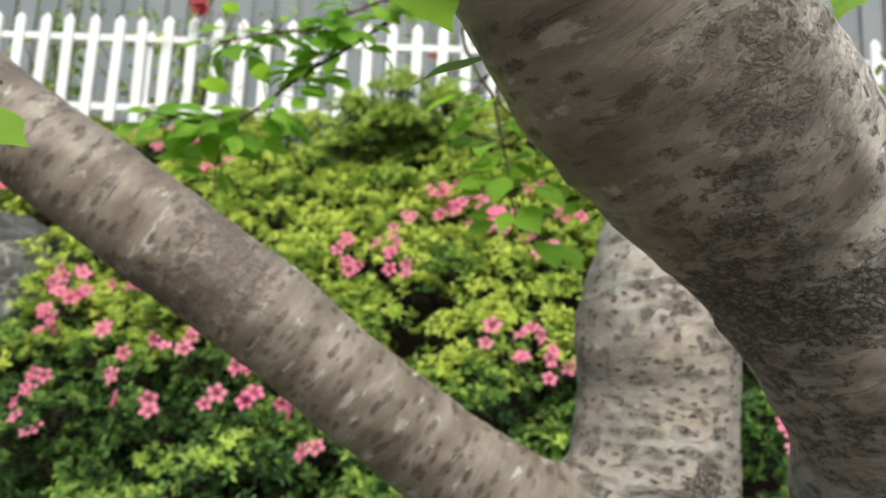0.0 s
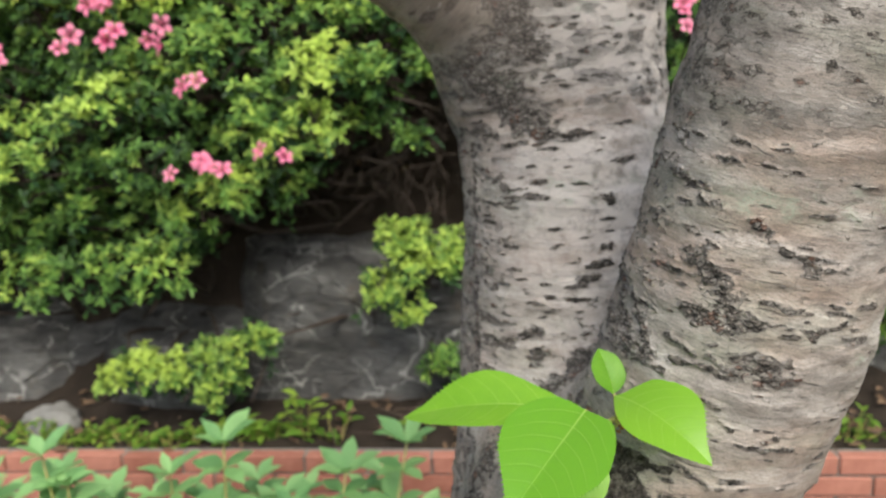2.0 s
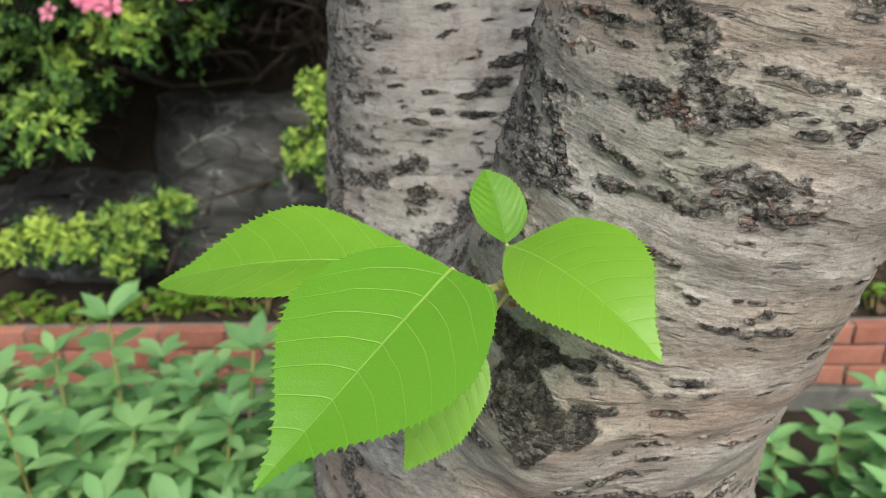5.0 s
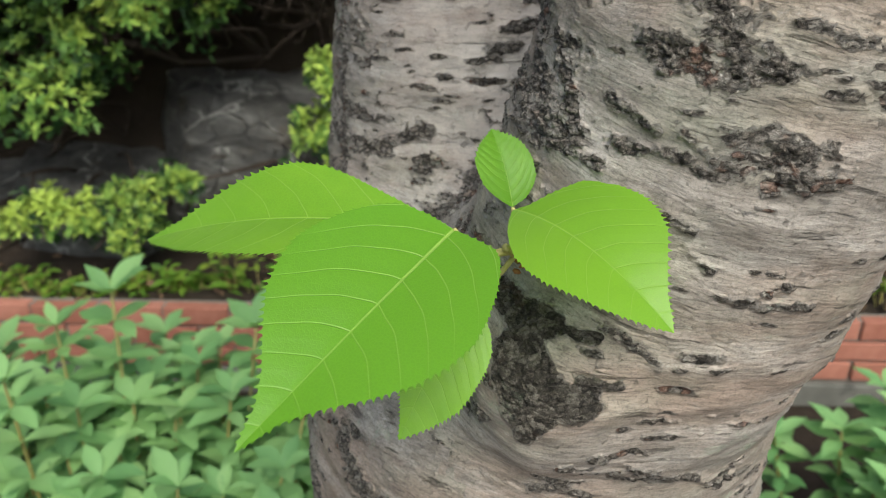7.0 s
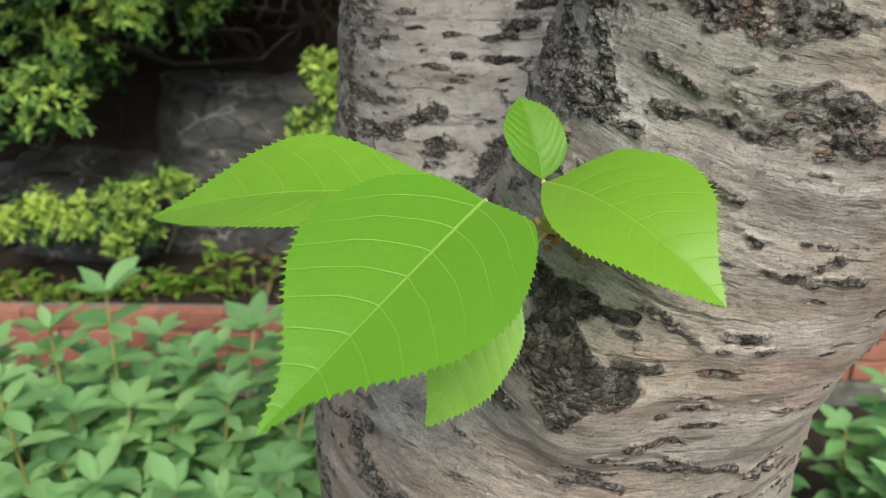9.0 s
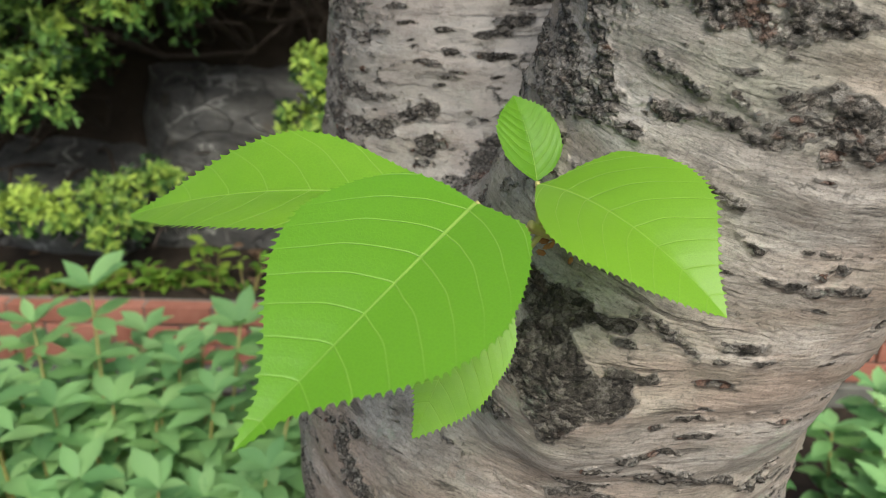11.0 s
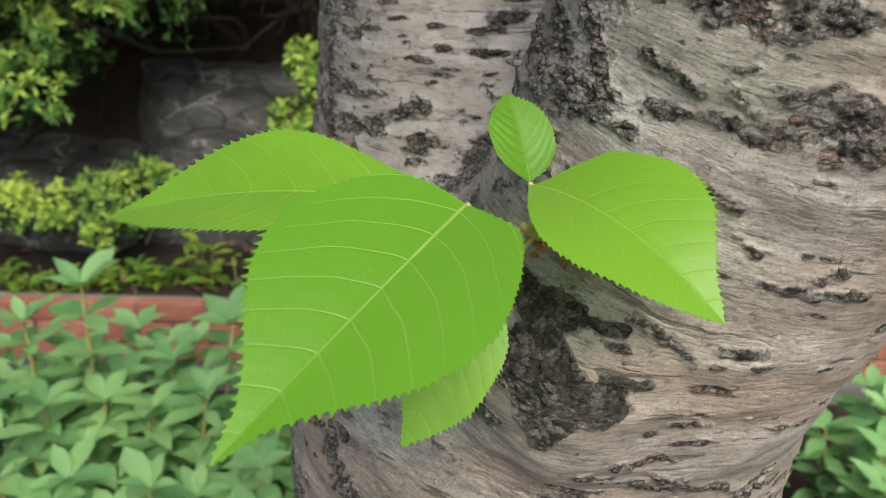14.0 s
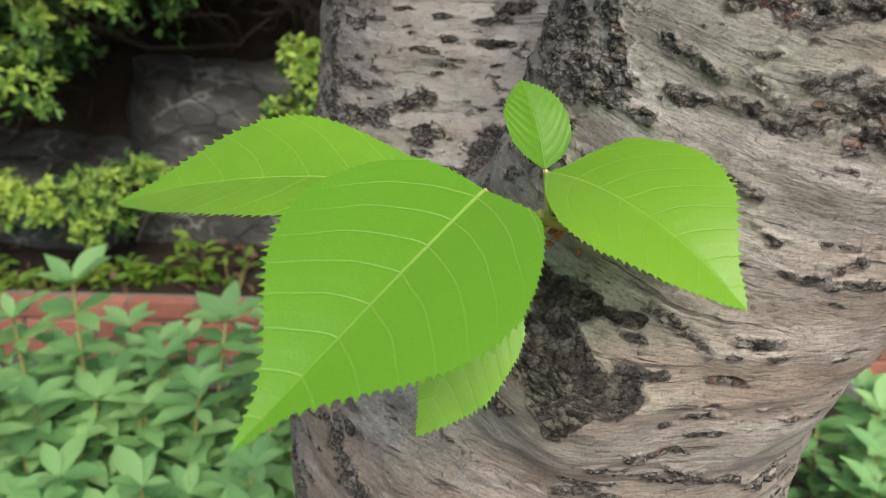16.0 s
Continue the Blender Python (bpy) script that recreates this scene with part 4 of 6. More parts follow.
def fine_bark(V, Vn, Q, UV, scar, age, pale_lit, marks, wounds, n=8):
    """The stretch of bark seen from close by, cut fine and carved: torn lenticels, crusts, cross-wise cracks."""
    g = np.linspace(0, 1, n + 1)
    gu, gv = np.meshgrid(g, g, indexing="ij")
    w = np.stack([(1 - gu) * (1 - gv), gu * (1 - gv), gu * gv, (1 - gu) * gv], axis=-1).reshape(-1, 4)
    P, N = V[Q], Vn[Q]
    p = np.einsum("gc,fcx->fgx", w, P)
    nn = unit(np.einsum("gc,fcx->fgx", w, N))
    bend = np.zeros_like(p)
    for c in range(4):
        d = ((p - P[:, None, c]) * N[:, None, c]).sum(-1, keepdims=True)
        bend += w[None, :, c, None] * (p - d * N[:, None, c])
    p = 0.3 * p + 0.7 * bend
    uv = np.einsum("gc,fcx->fgx", w, UV)
    sc, ag, bl = (np.einsum("gc,fc->fg", w, val[Q]) for val in (scar, age, pale_lit))
    flat = lambda a: a.reshape(-1, *a.shape[2:])
    p, nn, uvv, sc, ag, bl = map(flat, (p, nn, uv, sc, ag, bl))
    key = np.round(p / 2e-5).astype(np.int64)
    _, first, inv = np.unique(key, axis=0, return_index=True, return_inverse=True)
    inv = inv.ravel()
    m = (n + 1) ** 2
    i, j = np.meshgrid(np.arange(n), np.arange(n), indexing="ij")
    a = (i * (n + 1) + j).ravel()
    cell = np.stack([a, a + n + 1, a + n + 2, a + 1], axis=1)
    faces = (np.arange(len(Q))[:, None, None] * m + cell[None]).reshape(-1, 4)
    loop_uv = uvv[faces].reshape(-1, 2)
    faces = inv[faces]
    p, nn, u, v, sc, ag, bl = p[first], nn[first], uvv[first, 0], uvv[first, 1], sc[first], ag[first], bl[first]
    wound = scar_at(p, wounds)
    sc = np.maximum(sc, np.maximum(scar_at(p, marks), wound))
    # wavering of the bands
    uw = u + 0.008 * (grains(u * 50, v * 50, 4) - 0.5)
    vw = v + 0.012 * (grains(u * 24 + 9, v * 24, 4) - 0.5)
    tear = grains(u * 300, v * 380, 4, 0.75) - 0.5
    rag = grains(u * 95, v * 150, 4, 0.65) - 0.5
    rng = np.random.default_rng(14)
    crust = np.zeros(len(u))
    order = np.argsort(vw)
    vs = vw[order]
    for vlo, vhi in [(c, c + 0.1) for c in np.arange(vs[0], vs[-1], 0.1)]:
        for _ in range(190):
            u0, v0 = rng.uniform(-0.34, 0.34), rng.uniform(vlo, vhi)
            big = rng.uniform() ** 2.6
            ha, hb = 0.0016 + 0.0085 * big + rng.uniform(0, 0.0025), 0.0009 + 0.0030 * big * rng.uniform(0.5, 1.2)
            lo, hi = np.searchsorted(vs, (v0 - 3 * hb, v0 + 3 * hb))
            idx = order[lo:hi]
            du = (uw[idx] - u0) / ha
            dv = (vw[idx] - v0 - 0.18 * hb * np.sin(du * 3)) / hb
            crust[idx] = np.maximum(crust[idx], np.clip(1.2 - np.sqrt(du * du + dv * dv) + tear[idx] * 1.5 + rag[idx] * 1.6, 0, 1) * (np.abs(du) < 2))
    patch = grains(uw * 14 + 3, vw * 40 + 1, 5, 0.62)
    crust = np.maximum(crust, np.clip((patch - 0.74) * 9 + tear * 1.2 + rag, 0, 1))
    crust = np.maximum(crust, np.clip((sc - 0.45) * 1.9 + tear * 2.8 + rag * 4.2, 0, 1))
    crust = np.maximum(crust, np.clip((wound - 0.40) * 3 + tear + rag, 0, 1))
    wx, wy = u + 0.004 * (grains(u * 160, v * 160, 3) - 0.5), v + 0.004 * (grains(u * 160 + 5, v * 160, 3) - 0.5)
    e1, c1 = cells(wx * 190, wy * 270)
    e2, c2 = cells(wx * 420, wy * 560, 9)
    plates = 0.6 * c1 * np.clip(e1 / 0.22, 0, 1) + 0.4 * c2 * np.clip(e2 / 0.25, 0, 1)
    crack = np.abs(grains(uw * 30 + 5, vw * 190, 4, 0.6) - 0.5)
    lift = 0.00022 * (grains(uw * 70, vw * 420, 3) - 0.5) - 0.0004 * np.clip(1 - crack / 0.018, 0, 1) * (grain(u * 30, v * 60) > 0.58)
    lift = lift + crust * (-0.0017 + 0.0032 * plates + 0.0026 * tear) + 0.0005 * np.clip(crust * 4, 0, 1) + 0.0012 * np.clip(sc - 0.3, 0, 1)
    ease = np.clip((p[:, 2] - 1.095) / 0.02, 0, 1) * np.clip((1.495 - p[:, 2]) / 0.02, 0, 1) * np.clip((0.24 - nn[:, 1]) / 0.15, 0, 1)
    p = p + nn * (lift * ease)[:, None]
    return p, faces, loop_uv, {"scar": sc, "age": ag, "fine": ease, "crust": crust * ease, "pale_lit": bl * np.clip(1 - 2 * crust, 0, 1), "wound": wound, "stain": np.zeros(len(p))}


def build_tree():
    tree = thing("cherry_tree", "cherry tree forking into two stems with banded grey bark", "tree", (0.035, 0.70, 0.0))
    off = np.array([0.035, 0.70, 0.0])
    V, Q = surface_net(stem_field, (-0.80, 0.02, -0.1), (0.42, 1.12, 2.3), 0.0065)
    # nearest stem, length along it and turn round it, for the bark's map
    best = np.full(len(V), 9.0)
    gaps = []
    S, A, R, W = (np.zeros(len(V)) for _ in range(4))
    maps = []
    for si, stem in enumerate(STEMS):
        q = dense(stem, 0.008)
        near, gap = np.full(len(V), 9.0), np.full(len(V), 9.0)
        s1, a1, oz = np.zeros(len(V)), np.zeros(len(V)), np.zeros(len(V))
        acc = 0.0
        for a, b in zip(q[:-1], q[1:]):
            ab = (b - a)[:3]
            ln = np.linalg.norm(ab)
            t = np.clip((V - a[:3]) @ ab / ln ** 2, 0, 1)
            o = V - (a[:3] + t[:, None] * ab)
            dist = np.linalg.norm(o, axis=1)
            axis = ab / ln
            ref = unit(np.array([0, -1.0, -0.35]) - axis * np.dot(axis, (0, -1.0, -0.35)))
            m = dist < near
            near[m] = dist[m]
            gap[m] = (dist - a[3] - t * (b[3] - a[3]))[m]
            s1[m] = (acc + t * ln + 3.7 * si)[m]
            oz[m] = o[m, 2]
            a1[m] = np.arctan2(o @ np.cross(axis, ref), o @ ref)[m]
            acc += ln
        gaps.append(gap)
        m = gap < best
        level = np.zeros(len(V)) if si == 3 else np.clip((1.34 - V[:, 2]) / 0.16, 0, 1) if si == 2 else np.clip((1.78 - V[:, 2]) / 0.2, 0, 1)
        s1 = s1 + oz * level
        maps.append((s1, a1, q[:, 3].mean()))
        best[m], S[m], A[m], R[m], W[m] = gap[m], s1[m], a1[m], q[:, 3].mean(), si
    # relief: broad lumps and rings
    Vn = np.zeros_like(V)
    fn = np.cross(V[Q[:, 1]] - V[Q[:, 0]], V[Q[:, 2]] - V[Q[:, 0]])
    for c in range(4):
        np.add.at(Vn, Q[:, c], fn)
    Vn = unit(Vn)
    lump = np.array([0.010 * noise.noise(Vector(p) * 9) + 0.0035 * noise.noise(Vector((p[0] * 25, p[1] * 25, p[2] * 60))) + 0.0022 * noise.noise(Vector((p[0] * 60, p[1] * 60, p[2] * 150))) for p in V])
    V = V + Vn * (lump * np.where(W == 3, 0.5, np.where((W == 2) & (V[:, 2] > 1.62), 0.55, 0.62)))[:, None]
    # rough creases where the stems part, and the change from smooth branch to old bark
    scar = np.maximum(np.clip(0.86 - np.abs(gaps[1] - gaps[2]) / 0.06, 0, 0.8), 0.0) * (V[:, 2] > 1.1)
    age = np.clip(0.5 + (gaps[3] - np.minimum(gaps[1], gaps[0])) / 0.12, 0, 1)
    # crusty margins turned to the left, and mottled crust on the high limb
    facing = np.clip((-Vn[:, 0] - 0.60) * 1.5, 0, 0.44)
    scar = np.maximum(scar, np.where((W == 2) & (V[:, 2] > 1.22) & (V[:, 2] < 1.56), facing, 0))
    scar = np.maximum(scar, np.where((W == 1) & (V[:, 2] < 1.5), np.clip((-Vn[:, 0] - 0.35) * 1.3, 0, 0.6), 0))
    high = np.where(W == 2, np.clip((V[:, 2] - 1.60) / 0.12, 0, 1), 0) * 0.85
    mottle = np.clip((grains(A * R * 14, S * 17, 5, 0.62) - 0.53) * 6, 0, 1) * high * 0.25
    # Pale patches of the limb, more on the upper right: light put into colour.
    pale_lit = np.clip((grains(A * R * 16 + 9, S * 20, 4, 0.55) - 0.40 + 0.25 * np.clip(Vn[:, 2] + 0.8 * Vn[:, 0] + 0.45, -0.3, 1)) * 5, 0, 1) * high
    # Paler bark of the upright stem, plus light painted on its right face.
    pale_lit = np.maximum(pale_lit, np.where(W == 1, np.clip(Vn[:, 0] * 0.8 + 0.7, 0, 0.95) * np.clip((1.68 - V[:, 2]) / 0.2, 0.2, 1), 0) * np.clip((grains(A * R * 12 + 4, S * 30, 4, 0.6) - 0.31) * 6, 0, 1))
    scar = np.maximum(scar, np.clip(0.66 - np.abs(gaps[3] - gaps[1]) / 0.035, 0, 1) * (V[:, 2] > 1.3))
    marks, wounds = settle(SCARS, V), settle(WOUND, V)
    wound = scar_at(V, wounds)
    stain = scar_at(V, settle(STAIN_LIMB, V))
    pale_lit = pale_lit * (1 - np.clip(stain * 2, 0, 1))
    wide, scar = scar, np.maximum(scar, scar_at(V, marks + wounds))
    # map: unwrap each face on its own, so that the seam does not smear
    own = W[Q[:, 0]].astype(int)
    S_all, A_all, R_all = (np.array([m[i] for m in maps]) for i in range(3))
    ang = A_all[own[:, None], Q]
    ang = ang[:, :1] + (ang - ang[:, :1] + math.pi) % (2 * math.pi) - math.pi
    UV = np.stack([ang * R_all[own][:, None], S_all[own[:, None], Q]], axis=2)
    Vn = np.zeros_like(V)
    fn = np.cross(V[Q[:, 2]] - V[Q[:, 0]], V[Q[:, 3]] - V[Q[:, 1]])
    for c in range(4):
        np.add.at(Vn, Q[:, c], fn)
    Vn = unit(Vn)
    mid = V[Q].mean(axis=1)
    face_n = Vn[Q].mean(axis=1)
    close = (W[Q[:, 0]] != 3) & (mid[:, 2] > 1.09) & (mid[:, 2] < 1.50) & (face_n[:, 1] < 0.25) & (mid[:, 0] > -0.12) & (mid[:, 1] < 0.80)
    for name, pick, label in (("trunk", (W[Q[:, 0]] != 3), "banded grey cherry bark with dark lenticels and a knot"), ("branch", (W[Q[:, 0]] == 3), "smooth silvery side branch with short lenticels")):
        keep = pick & ~close
        used, inv = np.unique(Q[keep], return_inverse=True)
        f = inv.reshape(-1, 4)
        verts, uv = V[used], UV[keep].reshape(-1, 2)
        extra = {"scar": scar[used], "age": age[used], "fine": high[used] * 0.15, "crust": mottle[used], "pale_lit": pale_lit[used], "wound": wound[used], "stain": stain[used]}
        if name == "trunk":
            fv, ff, fuv, fx = fine_bark(V, Vn, Q[close], UV[close], wide, age, pale_lit, marks, wounds, 10)
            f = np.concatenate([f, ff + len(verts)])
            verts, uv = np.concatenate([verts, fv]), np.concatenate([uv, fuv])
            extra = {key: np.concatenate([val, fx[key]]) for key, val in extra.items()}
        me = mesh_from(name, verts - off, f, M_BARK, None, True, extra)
        me.uv_layers.new(name="UVMap").data.foreach_set("uv", uv.astype(np.float32).ravel())
        soft = np.zeros_like(verts)
        fn = np.cross(verts[f[:, 2]] - verts[f[:, 0]], verts[f[:, 3]] - verts[f[:, 1]])
        for c in range(4):
            np.add.at(soft, f[:, c], fn)
        soft = unit(soft)
        soft[:len(used)] = Vn[used]
        me.normals_split_custom_set_from_vertices([tuple(v) for v in soft])
        part_mesh(name, me, tree, label)
    return tree, off


TREE, TREE_OFF = build_tree()


def place_leaf(me, parent, base, tip, normal, natural, name="leaf", label=""):
    s = (Vector(tip) - Vector(base)).length / natural
    ob = part_mesh(name, me, parent, label)
    ob.matrix_basis = aim(Vector(base), Vector(tip), normal, s)
    ob.location = ob.location - Vector(TREE_OFF)
    return ob


# ---- young shoot on the trunk: five fresh leaves ----
def tube_part(name, pts, r0, r1, mat, parent, n=14, sides=8, label="", off=(0, 0, 0)):
    c = curve_through(pts, n) - np.asarray(off)
    v, f, uv = tube(c, np.linspace(r0, r1, n), sides)
    return part_mesh(name, mesh_from(name, v, f, mat, uv, True), parent, label)


def build_shoot():
    big = fresh_leaf("leaf", M_LEAF, (0.165, 0.206, 0.239, 0.273, 0.302, 0.317, 0.300, 0.259, 0.192, 0.100, 0.040, 0.018), (0.10, 0.190, 0.236, 0.280, 0.313, 0.325, 0.302, 0.259, 0.182, 0.095, 0.044, 0.021), 0.05, 0.25, 0.2, 50)
    mid = fresh_leaf("leaf", M_LEAF_YOUNG, (0.010, 0.04, 0.140, 0.254, 0.303, 0.318, 0.330, 0.315, 0.271, 0.167, 0.085, 0.038), (0.030, 0.068, 0.125, 0.195, 0.263, 0.315, 0.332, 0.315, 0.256, 0.198, 0.131, 0.063), 0.5, 0.3, 0.1, 44, seed=1)
    slim = fresh_leaf("leaf", M_LEAF_YOUNG, (0.05, 0.09, 0.13, 0.16, 0.187, 0.207, 0.218, 0.211, 0.184, 0.145, 0.094, 0.048), (0.04, 0.066, 0.096, 0.134, 0.184, 0.224, 0.244, 0.232, 0.190, 0.113, 0.048, 0.018), 0.3, 0.2, 0.1, 46, seed=2)
    small = fresh_leaf("leaf", M_LEAF_YOUNG, (0.046, 0.100, 0.177, 0.260, 0.331, 0.354, 0.368, 0.365, 0.308, 0.234, 0.140, 0.055), (0.044, 0.152, 0.229, 0.292, 0.342, 0.348, 0.356, 0.338, 0.306, 0.250, 0.150, 0.060), 0.3, 0.2, 0.1, 24, 0.02, 7, seed=3)
    under = fresh_leaf("leaf", M_LEAF_YOUNG, (0.03, 0.10, 0.18, 0.25, 0.30, 0.31, 0.30, 0.285, 0.26, 0.19, 0.12, 0.05), (0.03, 0.10, 0.17, 0.22, 0.24, 0.24, 0.22, 0.18, 0.13, 0.08, 0.045, 0.02), 0.1, 0.1, 0.1, 40, 0.016, seed=4)
    shoot = tube_part("shoot", [(0.050, 0.548, 1.296), (0.042, 0.535, 1.303), (0.036, 0.526, 1.308), (0.033, 0.522, 1.312)], 0.0022, 0.0014, M_SHOOT, TREE, 10, 8, "pale young shoot with five bright green leaves", TREE_OFF)
    spots = (
        (big, (0.016, 0.513, 1.322), (-0.034, 0.433, 1.297), (0.0, -0.7, 1.0), "large serrated leaf with a sharp drawn-out tip"),
        (mid, (0.0365, 0.540, 1.3185), (0.082, 0.485, 1.302), (0.1, -0.7, 1.0), "yellow-green serrated leaf"),
        (slim, (0.010, 0.525, 1.316), (-0.096, 0.534, 1.307), (0.0, -0.3, 1.0), "pale leaf held out level"),
        (small, (0.036, 0.541, 1.319), (0.028, 0.557, 1.343), (0.25, -0.7, 1.0), "small upright leaf"),
        (under, (0.020, 0.515, 1.300), (-0.001, 0.487, 1.258), (0.1, -0.8, 0.45), "hanging leaf"))
    hub = ((0.034, 0.524, 1.309), (0.0365, 0.530, 1.305), (0.036, 0.527, 1.309), (0.038, 0.533, 1.303), (0.037, 0.527, 1.307))
    for (me, base, tip, nrm, label), foot in zip(spots, hub):
        place_leaf(me, shoot, base, tip, nrm, 1.0, label=label)
        midp = (np.array(base) + np.array(foot)) / 2 + np.array([0, 0.001, -0.005 if base[0] < 0.03 else -0.001])
        tube_part("petiole", [foot, midp, base], 0.0011, 0.0008, M_SHOOT, shoot, 8, 8, "", TREE_OFF)
    rng = np.random.default_rng(8)
    for k in range(10):
        bm = bmesh.new()
        bmesh.ops.create_icosphere(bm, subdivisions=1, radius=0.0013)
        ob = part("bud_scale", bm, M_BUD, shoot, "rust-brown bud scale")
        d = Vector((0.043, 0.536, 1.302)) + Vector(rng.normal(0, 0.003, 3)) - Vector(TREE_OFF)
        ob.matrix_basis = Matrix.Translation(d) @ pose(0, 0, 0, *rng.uniform(0, 90, 3)) @ Matrix.Diagonal((1, 0.6, 1.5, 1))


build_shoot()


# ---- leafy twigs above ----
def build_twigs():
    rng = np.random.default_rng(4)
    meshes = [leaf_mesh("leaf", 0.06, 0.033 + 0.004 * k, M_LEAF_TWIG, OVATE, 12, 4, 0.08 + 0.05 * k, 0.12, 0, 0, 0.02, tipcurl=0.2) for k in range(3)]
    paths = [
        ([(-0.02, 0.93, 2.45), (-0.15, 1.10, 2.48), (-0.292, 1.168, 2.432), (-0.445, 1.15, 2.319), (-0.541, 1.137, 2.256), (-0.617, 1.129, 2.195), (-0.684, 1.119, 2.158), (-0.741, 1.104, 2.165), (-0.83, 1.08, 2.185)], 0.0055, 80),
        ([(-0.10, 1.04, 2.48), (-0.33, 1.161, 2.421), (-0.431, 1.143, 2.378), (-0.522, 1.128, 2.335), (-0.598, 1.112, 2.322), (-0.70, 1.09, 2.30)], 0.004, 56),
        ([(-0.15, 1.10, 2.48), (-0.24, 1.06, 2.30), (-0.224, 1.065, 2.218), (-0.197, 1.079, 2.176), (-0.186, 1.09, 2.125), (-0.175, 1.102, 2.074), (-0.168, 1.112, 2.023), (-0.155, 1.123, 1.97)], 0.0035, 46),
        ([(-0.12, 1.07, 2.40), (-0.20, 1.13, 2.21), (-0.145, 1.161, 2.152), (-0.094, 1.175, 2.118), (-0.043, 1.19, 2.076), (0.01, 1.201, 2.01)], 0.003, 34),
        ([(-0.617, 1.129, 2.195), (-0.66, 1.12, 2.15), (-0.69, 1.13, 2.10), (-0.69, 1.13, 2.05)], 0.002, 14),
    ]
    for pts, r, count in paths:
        twig = tube_part("twig", pts, r, 0.0012, M_TWIG, TREE, 30, 6, "thin dark twig with bright green leaves", TREE_OFF)
        c = curve_through(pts, 120)
        for k in range(count):
            i = int(40 + 78 * (k + rng.uniform(0, 0.9)) / count) if r > 0.0025 else int(10 + 105 * k / count)
            a = rng.uniform(0, 6.28)
            side = np.array([math.cos(a), 0.5 * math.sin(a), rng.uniform(-0.5, 0.35)])
            stem = c[i] + unit(side) * rng.uniform(0.015, 0.06)
            tube_part("petiole", [c[i], (c[i] + stem) / 2 + np.array([0, 0, 0.004]), stem], 0.0011, 0.0008, M_TWIG, twig, 4, 4, "", TREE_OFF)
            tip = stem + unit(side + np.array([0, 0, -0.25])) * rng.uniform(0.04, 0.068)
            ob = part_mesh("leaf", meshes[k % 3], twig)
            ob.matrix_basis = aim(stem, tip, (rng.normal(0, 0.4), -0.9 + rng.normal(0, 0.4), 0.9), np.linalg.norm(tip - stem) / 0.06)
            ob.location = ob.location - Vector(TREE_OFF)
    # three leaves close by, on short spurs of the stems
    near = leaf_mesh("leaf", 0.10, 0.06, M_LEAF_TWIG, CHERRY, 60, 10, 0.1, 0.1, 30, 0.03, 0.01)
    for root, base, tip, nrm in (
        ((-0.02, 0.33, 1.99), (-0.100, 0.292, 1.925), (-0.066, 0.272, 1.884), (0.3, -0.8, 0.6)),
        ((-0.005, 0.36, 1.94), (-0.062, 0.335, 1.902), (-0.098, 0.323, 1.885), (-0.1, -0.6, 0.9)),
        ((-0.52, 0.50, 1.98), (-0.328, 0.285, 1.866), (-0.270, 0.282, 1.846), (0.2, -0.7, 0.8)),
        ((0.09, 0.38, 1.985), (0.112, 0.366, 1.960), (0.096, 0.359, 1.920), (0.2, -0.9, 0.3))):
        spur = tube_part("spur", [root, (np.array(root) + np.array(base)) / 2 + np.array([0, 0, 0.01]), base], 0.0022, 0.0012, M_TWIG, TREE, 8, 6, "", TREE_OFF)
        place_leaf(near, spur, base, tip, nrm, 0.10)


build_twigs()


# ---- azaleas on the bank ----
MOUND_Z = [0.4, 0.7, 1.0, 1.3, 1.6, 1.9, 2.2, 2.5, 2.9, 3.3, 4.0]
MOUND_Y = [2.42, 2.3, 2.2, 2.22, 2.32, 2.5, 2.82, 3.2, 3.65, 4.1, 4.6]


def front(z):
    """How far back the outside of the planting lies at a height."""
    return float(np.interp(z, MOUND_Z, MOUND_Y))


def slope_normal(z):
    dy = (front(z + 0.1) - front(z - 0.1)) / 0.2
    return unit(np.array([0, -1.0, max(dy, 0.0)]))


def flower_mesh(name, mat, r=0.031):
    verts, faces, uvs = [], [], []
    rows, cols = 5, 4
    for p in range(5):
        a0 = 2 * math.pi * p / 5
        b = len(verts)
        for i in range(rows + 1):
            v = i / rows
            half = 0.62 * (0.55 + 0.75 * math.sin(math.pi * min(1.0, v * 0.80 + 0.08))) * (1.0 if v < 0.9 else 0.62)
            rad = r * (0.10 + 0.90 * v)
            for j in range(cols + 1):
                u = 2 * j / cols - 1
                a = a0 + u * half * 0.66
                z = 0.75 * r * (1 - (1 - v) ** 2) * 0.9 - 0.25 * r * v ** 3 + 0.10 * r * math.sin(5 * u + p) * v * v - 0.10 * r * (u * u) * v
                rr = rad * (1 - 0.10 * u * u * v)
                verts.append((rr * math.cos(a), rr * math.sin(a), z + 0.0006 * p))
                uvs.append((u, v))
        for i in range(rows):
            for j in range(cols):
                q = b + i * (cols + 1) + j
                faces.append((q, q + 1, q + 2 + cols, q + 1 + cols))
    return mesh_from(name, verts, faces, mat, uvs, True)


FLOWERS = [flower_mesh("flower", M_PETAL, r) for r in (0.028, 0.032, 0.036)]


